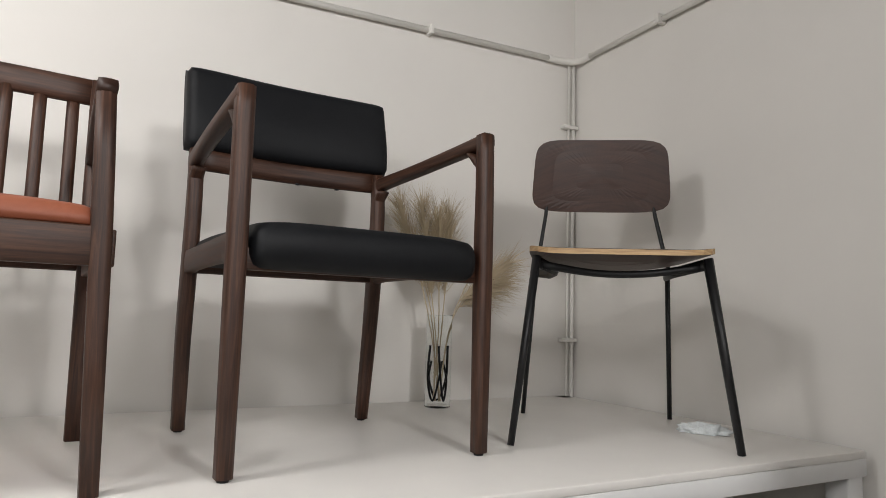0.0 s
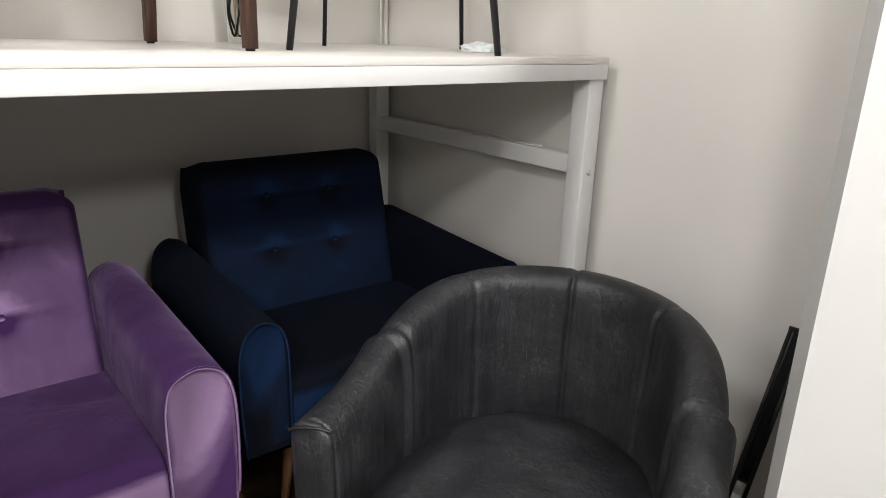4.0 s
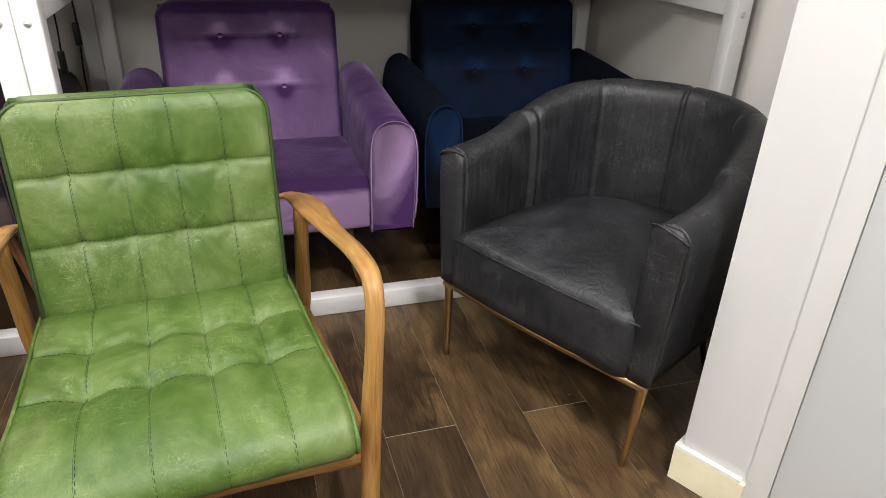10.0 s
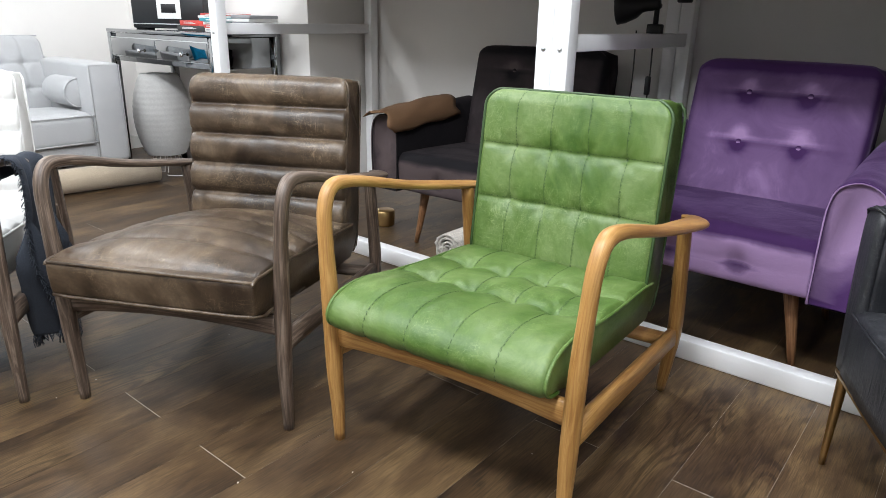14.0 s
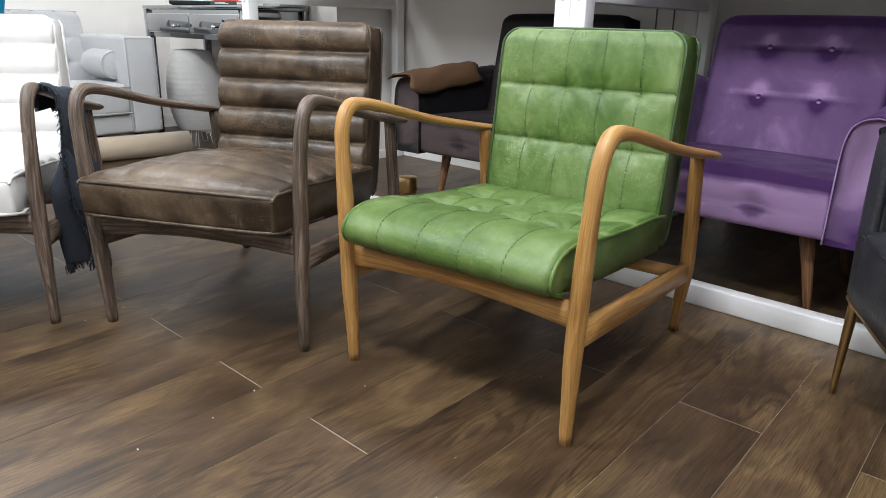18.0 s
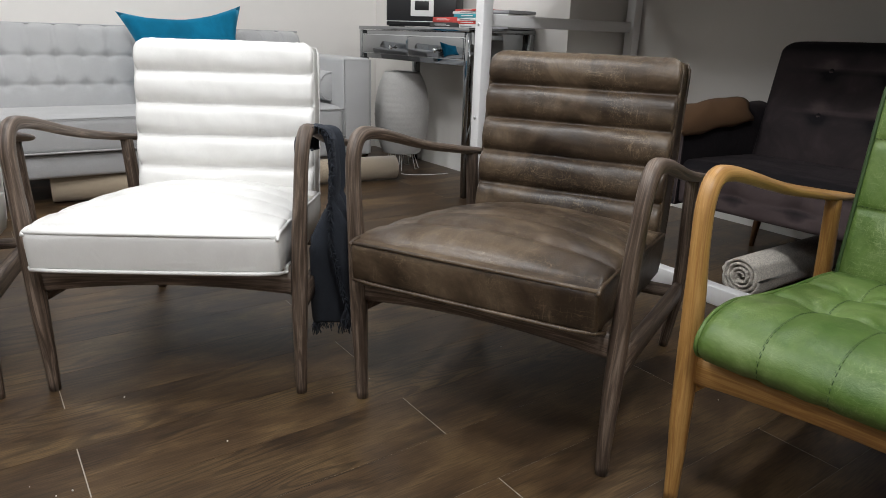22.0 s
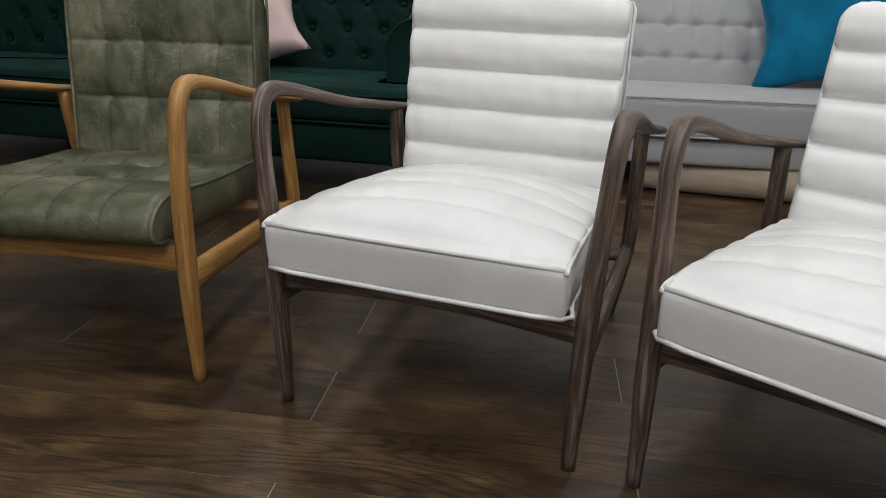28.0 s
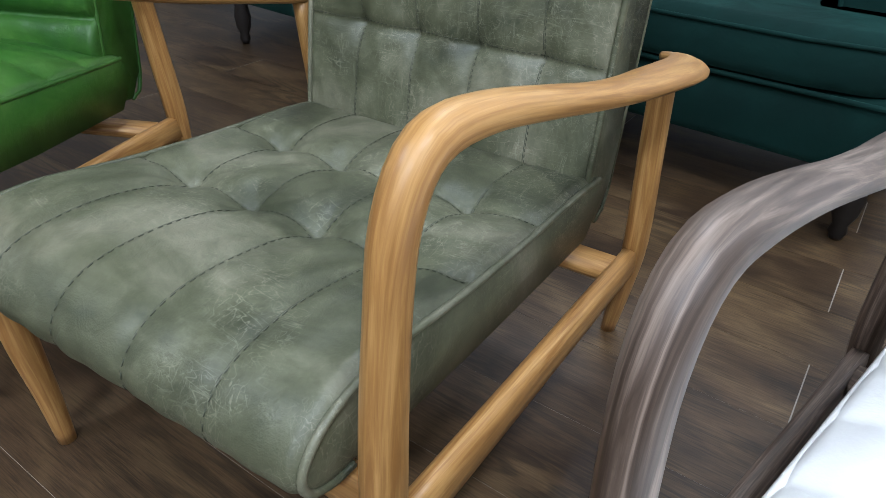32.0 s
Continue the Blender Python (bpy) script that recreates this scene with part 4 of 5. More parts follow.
# ---- velvet armchairs under the shelves ----
def velvet_chair(m, hide, label, half=.31, arm=.15, legs=LEGWOOD, rise=1.0):
    th = thing("armchair", m, label, "armchair", "button-back velvet armchairs")

    def buttons(cols, zs, d, wr):
        def disp(x, s):
            h = .010 * (1 - x ** 4) * (1 - (2 * s - 1) ** 4)
            for c in cols:
                for z in zs:
                    q = ((x - c) / .09) ** 2 + ((s - z) / .055) ** 2
                    if q < 9:
                        h -= d * math.exp(-q)
                    q = ((x - c) / .3) ** 2 + ((s - z) / .012) ** 2
                    if q < 9:
                        h -= wr * math.exp(-q)
            return h
        return disp
    cols = (-.33, .33)
    front = [(.50, .40), (.520, .47), (.545, .58), (.572, .70), (.600, .82), (.618, .885), (.644, .908), (.70, .908)]
    rear = [(.738, .888), (.748, .82), (.720, .60), (.690, .42), (.64, .36)]
    bm, line = pad(half, front, rear, buttons(cols, (.40, .70), .013, .003), 54, 60, r=.03, corner=.04)
    back = part("backrest", bm, hide, th)
    for c in cols:
        for s in (.40, .70):
            p = line[int(s * 59)]
            part("button", moved(lathe([(.003, -.003), (.0105, 0), (.010, .004), (.005, .0065)], 12), pose(c * half, p[0] + .007, p[1], 80)), hide, back)
    front = [(.56, .435), (.40, .440), (.20, .448), (.06, .450), (.03, .445), (.012, .425), (.008, .40), (.010, .35), (.014, .30), (.022, .282), (.05, .275)]
    bm, line = pad(half + .004, front, [(.3, .272), (.6, .272), (.62, .33), (.61, .40)], buttons(cols, (.865,), .020, .006), 44, 70, r=.012)
    seat = part("seat", bm, hide, th)
    for c in cols:
        part("button", moved(lathe([(.003, -.003), (.0105, 0), (.010, .004), (.005, .0065)], 12), pose(c * half, .022, .385, 90)), hide, seat)
    for sx in (-1, 1):
        x0 = half + arm / 2
        loop = [(-arm / 2, .272), (-arm / 2, .36), (-arm / 2, .50), (-arm / 2 + .004, .56), (-arm / 2 + .022, .60), (0, .618), (arm / 2 - .022, .60), (arm / 2 - .002, .56), (arm / 2 + .004, .50), (arm / 2 + .002, .38), (arm / 2 - .006, .272)]
        shape = catmull(loop, 3)
        bm = bmesh.new()
        rings = [[bm.verts.new((sx * (x0 + p[0] * s), y, .445 + (p[1] - .445) * (s2 * rise if p[1] > .445 else min(s2, 1.0)))) for p in shape] for y, s, s2 in ((.010, .93, 1.11), (.0, .97, 1.14), (.006, 1.0, 1.155), (.05, 1, 1.17), (.25, 1, 1.24), (.45, 1, 1.32), (.66, 1, 1.39), (.70, .94, 1.34))]
        for a, b in zip(rings, rings[1:]):
            for j in range(len(shape)):
                bm.faces.new((a[j], a[(j + 1) % len(shape)], b[(j + 1) % len(shape)], b[j]))
        bm.faces.new(rings[0])
        bm.faces.new(rings[-1])
        bmesh.ops.recalc_face_normals(bm, faces=bm.faces)
        a = part("arm", bm, hide, th)
        part("piping", tube([(sx * (x0 + p[0] * .975), .0, .445 + (p[1] - .445) * (1.143 * rise if p[1] > .445 else .992)) for p in shape[:-1]], .0042, 6, 1), hide, a)
    part("back_panel", box(-half - .02, .60, .28, half + .02, .72, .56, .02), hide, th)
    for sx in (-1, 1):
        for y, f in ((.13, 0), (.60, 1)):
            part("leg", sweep([(sx * (half - .02), y + (.03 if f else -.01), 0, .011, .011), (sx * (half - .045), y, .14, .017, .017), (sx * (half - .07), y, .275, .024, .024)], 2, 12, 2), legs, th, "tapered wooden leg")
    return th


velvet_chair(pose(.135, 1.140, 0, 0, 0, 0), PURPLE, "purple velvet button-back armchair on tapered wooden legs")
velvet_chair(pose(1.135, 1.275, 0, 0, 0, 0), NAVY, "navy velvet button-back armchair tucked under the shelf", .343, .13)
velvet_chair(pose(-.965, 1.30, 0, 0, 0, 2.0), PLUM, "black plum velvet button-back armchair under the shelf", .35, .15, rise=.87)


# ---- chairs on the shelf ----
def carver_chair(m):
    th = thing("dining_chair", m, "dark walnut armchair with black padded seat and back", "chair", "chairs on display")
    for sx in (-1, 1):
        x = sx * .262
        xr = x * .92
        part("front_leg", sweep([(x, .0, 0, .0145, .016), (x, -.001, .38, .0165, .020), (x, -.002, .55, .0165, .0175), (x, .0, .676, .0165, .0165)], 6, 16, 3), WALNUT, th)
        part("back_leg", sweep([(xr * .98, .515, 0, .0145, .0155), (xr, .495, .22, .0165, .018), (xr, .478, .40, .0165, .023), (xr, .470, .55, .0165, .018), (xr, .478, .66, .016, .015)], 6, 16, 3), WALNUT, th)
        part("armrest", sweep([(x, -.012, .664, .0165, .0155), (x, .05, .659, .0165, .0145), (x * .975, .25, .646, .0165, .014), (x * .94, .42, .636, .016, .0155), (xr, .49, .630, .0155, .021)], 6, 16, 3), WALNUT, th)
        for x, y, z, a, b in ((x, .03, .634, .03, .02), (xr, .455, .603, -.03, .02)):
            part("fillet", sweep([(x, y - a * .9, z - .035, .016, .004), (x, y - a * .3, z - .012, .016, .010), (x, y + a * .6, z + .008, .016, .004)], 5, 10, 3), WALNUT, th)
        x = sx * .262
        part("side_rail", sweep([(x, .0, .385, .014, .036), (x * .99, .06, .392, .014, .026), (x * .93, .42, .392, .014, .026), (xr, .485, .385, .014, .036)], 6, 12, 3), WALNUT, th)
    part("front_rail", box(-.25, .005, .352, .25, .028, .392, .003), WALNUT, th)
    part("back_rail", box(-.235, .468, .365, .235, .490, .41, .003), WALNUT, th)
    part("back_slat", sweep([(-.245, .486, .640, .010, .027), (0, .505, .640, .010, .027), (.245, .486, .640, .010, .027)], 5, 12, 5, (0, 1, 0)), WALNUT, th, "curved walnut rail under the back pad")
    for sx in (-.12, .02, .13):
        part("screw", moved(lathe([(.006, 0), (.006, .004)], 10), pose(sx, .50, .611)), BLACK_METAL, th)

    def soft(x, s):
        return .012 * (1 - x ** 6) * (1 - abs(2 * s - 1) ** 5)
    bm, _ = pad(.238, [(.475, .395), (.470, .425), (.44, .440), (.20, .437), (.02, .434), (-.012, .425), (-.022, .402), (-.018, .372), (.0, .358), (.03, .356)], [(.1, .357), (.35, .372), (.46, .385)], soft, 30, 44, r=.022)
    part("seat", bm, BLACK_PAD, th)
    bm, _ = pad(.268, [(.478, .662), (.462, .68), (.466, .75), (.486, .83), (.494, .862), (.512, .872)], [(.535, .868), (.54, .85), (.525, .76), (.508, .67), (.495, .658)], soft, 30, 36, r=.016)
    for v in bm.verts:
        v.co.y += .022 * (1 - (v.co.x / .268) ** 2)
    part("backrest", bm, BLACK_PAD, th)
    for x in (-.262, .262):
        for y in (0, .515):
            part("foot_glide", moved(lathe([(.010, -.006), (.011, 0)], 12), pose(x * (.90 if y else 1), y, 0)), RUBBER, th)
    return th


carver_chair(pose(.508, 1.358, SHELF + .006, 0, 0, 4.0) @ Matrix.Scale(1.04, 4))


def ply_chair(m):
    th = thing("dining_chair", m, "walnut plywood chair on black splayed metal legs", "chair", "chairs on display")

    def shell(w0, w1, d, thick, bend, edge):
        pts = []
        for k in range(64):
            a = 2 * math.pi * k / 64
            c, s = math.cos(a), math.sin(a)
            q = (abs(c) ** 6 + abs(s) ** 6) ** (-1 / 6)
            u, v = c * q, s * q
            pts.append((u * (w0 + (w1 - w0) * (v + 1) / 2), v * d))
        bm = bmesh.new()
        lv = [(1.0, 0), (1.0, thick), (.7, thick), (.35, thick), (.02, thick)]
        lo = [(.02, 0), (.35, 0), (.7, 0)]
        rings = [[bm.verts.new((x * s, y * s, z + bend(x * s, y * s))) for x, y in pts] for s, z in lo + lv]
        for i, (a, b) in enumerate(zip(rings, rings[1:])):
            for j in range(64):
                f = bm.faces.new((a[j], a[(j + 1) % 64], b[(j + 1) % 64], b[j]))
                f.material_index = 1 if i == 3 else 0
        bm.faces.new(rings[0][::-1])
        bm.faces.new(rings[-1])
        uv = bm.loops.layers.uv.verify()
        for f in bm.faces:
            for l in f.loops:
                l[uv].uv = (l.vert.co.x, l.vert.co.y * .6 + l.vert.co.z)
        return bm
    bm = shell(.232, .195, .215, .013, lambda x, y: -.022 * (1 - (x / .23) ** 2) * (1 if y > -.05 else max(0, 1 - (-.05 - y) / .12)) + (-.012 * max(0, (-y - .14) / .075) ** 2), 1)
    seat = part("seat", moved(bm, pose(0, .20, .466)), [PLY, PLY_EDGE], th, "walnut veneered plywood seat with a pale edge", smooth=False)
    bm = shell(.212, .196, .112, .011, lambda x, y: .035 * (x / .22) ** 2, 1)
    back = part("backrest", moved(bm, pose(0, .472, .745, 98, 0, 0)), [PLY, PLY_EDGE], th, "curved walnut veneered back panel", smooth=False)
    for sx in (-1, 1):
        part("front_leg", sweep([(sx * .262, .0, 0, .008, .013), (sx * .205, .045, .452, .011, .017)], 6, 8, 1), BLACK_METAL, th)
        part("back_leg", sweep([(sx * .225, .545, 0, .007, .007), (sx * .195, .43, .44, .0075, .0075)], 2, 10, 1), BLACK_METAL, th)
        part("back_upright", sweep([(sx * .195, .40, .44, .0065, .0065), (sx * .165, .455, .62, .006, .006), (sx * .150, .490, .80, .005, .004)], 2, 8, 2), BLACK_METAL, th)
        part("side_bar", sweep([(sx * .205, .045, .440, .006, .014), (sx * .15, .16, .425, .006, .013), (sx * .16, .30, .425, .006, .013), (sx * .195, .43, .437, .006, .012)], 5, 8, 1), BLACK_METAL, th)
    part("front_bar", sweep([(-.19, .06, .432, .006, .010), (-.06, .09, .416, .006, .009), (.06, .09, .416, .006, .009), (.19, .06, .432, .006, .010)], 5, 8, 4, (0, 1, 0)), BLACK_METAL, th)
    return th


ply_chair(pose(1.1295, 1.3025, SHELF, 0, 0, -34.2))


def slat_chair(m):
    th = thing("dining_chair", m, "dark walnut slat-back armchair with a rust padded seat", "chair", "chairs on display")
    for sx in (-1, 1):
        x = sx * .275
        part("front_leg", sweep([(x, 0, 0, .0145, .0145), (x - sx * .010, 0, .40, .0165, .0165), (x - sx * .018, .0, .630, .015, .015)], 8, 12, 2), WALNUT, th)
        part("back_leg", sweep([(x, .50, 0, .017, .017), (x, .47, .35, .020, .022), (x, .475, .55, .020, .020), (x, .52, .80, .018, .016)], 7, 12, 3), WALNUT, th)
        part("armrest", sweep([(x - sx * .018, -.014, .640, .016, .012), (x - sx * .012, .25, .628, .016, .012), (x, .49, .610, .018, .016)], 6, 12, 3), WALNUT, th)
        part("side_rail", box(x - .012, .0, .352, x + .012, .48, .412, .003), WALNUT, th)
    part("front_rail", box(-.275, -.013, .352, .275, .012, .415, .003), WALNUT, th)
    part("back_rail", box(-.275, .465, .365, .275, .487, .41, .003), WALNUT, th)
    part("top_rail", sweep([(-.275, .518, .775, .010, .030), (0, .535, .785, .010, .030), (.275, .518, .775, .010, .030)], 5, 12, 4, (0, 1, 0)), WALNUT, th)
    part("low_rail", sweep([(-.275, .478, .47, .010, .018), (.275, .478, .47, .010, .018)], 5, 12, 1, (0, 1, 0)), WALNUT, th)
    for k in range(8):
        x = -.224 + .064 * k
        part("slat", sweep([(x, .482, .46, .013, .007), (x, .50, .62, .013, .007), (x, .528, .765, .013, .007)], 6, 8, 3), WALNUT, th)
    bm, _ = pad(.262, [(.46, .40), (.45, .435), (.40, .452), (.2, .455), (.03, .448), (.0, .435), (-.008, .418)], [(.02, .414), (.3, .41), (.45, .40)], lambda x, s: .012 * (1 - x ** 4) * (1 - (2 * s - 1) ** 6), 30, 36, r=.02)
    part("seat", bm, RED_PAD, th)
    return th


slat_chair(pose(-.254, 1.309, SHELF, 0, 0, 3.0) @ Matrix.Scale(1.03, 4))


# ---- vase with dried grass on the shelf ----
vase = thing("glass_vase", pose(1.052, 2.085, SHELF), "tall clear glass vase holding dried pampas grass", "vase")
wall_o = [(.040, 0.0), (.0425, .004), (.0425, .15), (.0425, .300)]
bm = lathe(wall_o, 28)
bm.faces.remove(max(bm.faces, key=lambda q: q.calc_center_median().z if len(q.verts) > 4 else -1))
part("glass", bm, GLASS, vase)
part("rim", tube([(.0425 * math.cos(k * math.pi / 12), .0425 * math.sin(k * math.pi / 12), .300) for k in range(25)], .0016, 6, 1), GLASS, vase)
rng = random.Random(7)
stalks = [((.006, .004), (-.06, -.02, .46), (-.10, -.03, .70)), ((-.006, .004), (.03, .01, .46), (.03, .0, .68)), ((.010, .0), (-.09, .02, .50), (-.16, .03, .70)), ((-.01, .01), (-.02, -.02, .48), (-.03, -.03, .66)), ((.0, -.01), (.10, -.02, .43), (.27, -.03, .50)), ((.012, .012), (.12, .01, .40), (.27, .0, .43)), ((-.012, .0), (-.05, .04, .45), (.02, .06, .60))]
for base_xy, mid, tip in stalks:
    part("stem", tube([(base_xy[0], base_xy[1], .02), (mid[0] * .3, mid[1] * .3, .25), mid], .002, 5, 4), PLUME, vase)
for k in range(3):
    a = 2.1 * k
    part("dark_stem", tube([(.03 * math.cos(a), .03 * math.sin(a), .20), (.032 * math.cos(a + .3), .032 * math.sin(a + .3), .09), (.02 * math.cos(a + 1.2), .02 * math.sin(a + 1.2), .022), (.03 * math.cos(a + 2.2), .03 * math.sin(a + 2.2), .09), (.022 * math.cos(a + 2.6), .022 * math.sin(a + 2.6), .15)], .0035, 6, 6), BLACK_PLASTIC, vase)
for base_xy, mid, tip in stalks:
    bm = bmesh.new()
    a, b = Vector(mid) * .62 + Vector((0, 0, .08)), Vector(tip)
    ax = (b - a).normalized()
    for k in range(620):
        t = rng.random() ** .8
        root = a.lerp(b, t * .85)
        side = Vector((rng.gauss(0, 1), rng.gauss(0, 1), rng.gauss(0, 1)))
        side = (side - ax * side.dot(ax)).normalized()
        out = (ax * rng.uniform(.8, 1.6) + side * rng.uniform(.4, 1.0) + Vector((0, 0, -.12))).normalized()
        ln = rng.uniform(.09, .20) * (1.05 - .40 * t)
        w = side.cross(out).normalized() * .0007
        tipv = root + out * ln + Vector((0, 0, -.02 * rng.random()))
        midv = root + out * ln * .5 + Vector((0, 0, .004))
        v = [bm.verts.new(root - w), bm.verts.new(root + w), bm.verts.new(midv + w), bm.verts.new(midv - w), bm.verts.new(tipv)]
        bm.faces.new(v[:4])
        bm.faces.new((v[3], v[2], v[4]))
    part("plume", bm, PLUME, vase, kind="stuff")

# crumpled tissue on the shelf
bm = bmesh.new()
bmesh.ops.create_icosphere(bm, subdivisions=4, radius=1)
for v in bm.verts:
    n = noise.noise(v.co * 2.3) + .6 * noise.noise(v.co * 5.1)
    v.co *= 1 + .45 * n
    v.co = Vector((v.co.x * .062, v.co.y * .032, max(-.2, v.co.z) * .022 + .005))
part("crumple", bm, TISSUE, thing("tissue", pose(1.512, 1.405, SHELF, 0, 0, -60), "crumpled pale blue tissue lying on the shelf", "tissue"))
part("cable", tube([(1.668, 1.60, .994), (1.670, 1.50, 1.008), (1.672, 1.43, .996), (1.670, 1.36, .994), (1.672, 1.28, .996)], .003, 6, 5), CABLE, thing("cable", Matrix(), "short white cable lying along the side rail", "cable"))


# ---- leaning panel in the alcove, narrowed and placed to fit the camera's view ----
lean = thing("leaning_mirror", pose(1.560, .445, 0, 0, 0, 0), "thin dark framed panel leaning on the wall, narrowed to fit the view", "mirror")
for y0 in (0.0, .036):
    part("side_frame", sweep([(.0, y0 + .03, 0, .005, .005), (.182, y0, .66, .005, .005)], 6, 8, 1), BLACK_METAL, lean)
part("top_frame", sweep([(.182, -.005, .66, .005, .005), (.182, .041, .66, .005, .005)], 6, 8, 1), BLACK_METAL, lean)
bm = bmesh.new()
q = [bm.verts.new(p) for p in ((.002, .032, .01), (.002, .064, .01), (.184, .034, .655), (.184, .002, .655))]
bm.faces.new(q)
part("glass", bm, MIRROR_EDGE, lean, smooth=False)


# ---- grey sofa ----
def grey_sofa():
    th = thing("sofa", pose(-3.44, -.125, 0, 0, 0, 90), "light grey linen sofa with tufted back on dark legs", "sofa", "sofas")
    W = 1.215
    inner = W - .19
    part("base", box(-W + .01, .03, .15, W - .01, .86, .27, .02), LINEN, th)
    bm, line = pad(inner, [(.62, .43), (.40, .452), (.10, .455), (.03, .448), (.005, .425), (.0, .36), (.004, .285), (.02, .272)], [(.3, .272), (.6, .272), (.64, .35)], lambda x, s: .010 * (1 - x ** 8) * math.sin(math.pi * min(1, s * 1.6)) ** .5 if s < .62 else 0.0, 50, 40, r=.02)
    seat = part("seat_cushion", bm, LINEN, th)
    part("piping", tube([(-inner, -.002, .44), (0, -.004, .445), (inner, -.002, .44)], .005, 6, 3), LINEN, seat)
    part("piping", tube([(-inner, -.004, .282), (0, -.004, .282), (inner, -.004, .282)], .005, 6, 3), LINEN, seat)

    def grid(x, s):
        h = .016 * (1 - (2 * s - 1) ** 6)
        u, v = (x + 1) * 8, s * 3.2
        for cu in range(1, 16):
            for cv in (1, 2):
                q = ((u - cu) / .22) ** 2 + ((v - cv * 1.0) / .17) ** 2
                if q < 9:
                    h -= .022 * math.exp(-q)
        h -= .008 * math.exp(-((u - round(u)) / .07) ** 2) if .28 < s < .98 else 0
        h -= .008 * max(math.exp(-((v - 1) / .05) ** 2), math.exp(-((v - 2) / .05) ** 2))
        return h
    bm, line = pad(inner + .04, [(.60, .40), (.62, .48), (.655, .62), (.70, .77), (.72, .84), (.735, .868), (.76, .878)], [(.80, .873), (.83, .82), (.83, .5), (.82, .3)], grid, 190, 64, r=.02, corner=.05)
    back = part("back_cushion", bm, LINEN, th)
    part("piping", tube([(-inner - .03, .745, .876), (0, .745, .879), (inner + .03, .745, .876)], .005, 6, 3), LINEN, back)
    for sx in (-1, 1):
        a = part("arm", box(sx * (W - .095) - .095, .0, .15, sx * (W - .095) + .095, .84, .74, .022, 3), LINEN, th)
        part("piping", tube([(sx * (W - .095) - .09, .003, .16), (sx * (W - .095) - .09, .003, .73), (sx * (W - .095) + .09, .003, .73), (sx * (W - .095) + .09, .003, .16)], .004, 6, 1), LINEN, a)
        for y in (.10, .76):
            part("leg", sweep([(sx * (W - .12), y, 0, .02, .02), (sx * (W - .12), y, .152, .026, .026)], 6, 10, 1), DARKLEG, th)
    return th


grey_sofa()
bm = lathe([(.004, -.002), (.072, 0), (.088, .012), (.09, .03), (.09, .30), (.088, .318), (.072, .33), (.004, .332)], 28)
bolster = thing("bolster", pose(-3.60, .90, .562, 0, 90, 180), "round grey linen bolster on the sofa seat", "cushion")
roll = part("cover", bm, LINEN, bolster)
part("piping", tube([(.085 * math.cos(a / 20 * 2 * math.pi), .085 * math.sin(a / 20 * 2 * math.pi), .003) for a in range(21)], .004, 6, 1), LINEN, roll)
teal = thing("cushion", pose(-3.80, .165, .440, -16, -5, 88), "teal velvet scatter cushion propped on the grey sofa", "cushion", "scatter cushions")
part("cover", cushion(.70, .57, .16, sag=.26), TEAL, teal)


# ---- green chesterfield ----
def seat_slab(outline, levels):
    """A cushion from its outline, with levels of (inset, z)."""
    loop = resample([*outline, outline[0]], 161)[0][:-1]
    tan = np.roll(loop, -1, 0) - np.roll(loop, 1, 0)
    tan /= np.linalg.norm(tan, axis=1)[:, None]
    nrm = np.stack([-tan[:, 1], tan[:, 0]], 1)
    bm = bmesh.new()
    rings = [[bm.verts.new((*(p + n * k), z)) for p, n in zip(loop, nrm)] for k, z in levels]
    for a, b in zip(rings, rings[1:]):
        for j in range(len(loop)):
            bm.faces.new((a[j], a[(j + 1) % len(loop)], b[(j + 1) % len(loop)], b[j]))
    bm.faces.new(rings[0][::-1])
    bm.faces.new(rings[-1])
    return bm


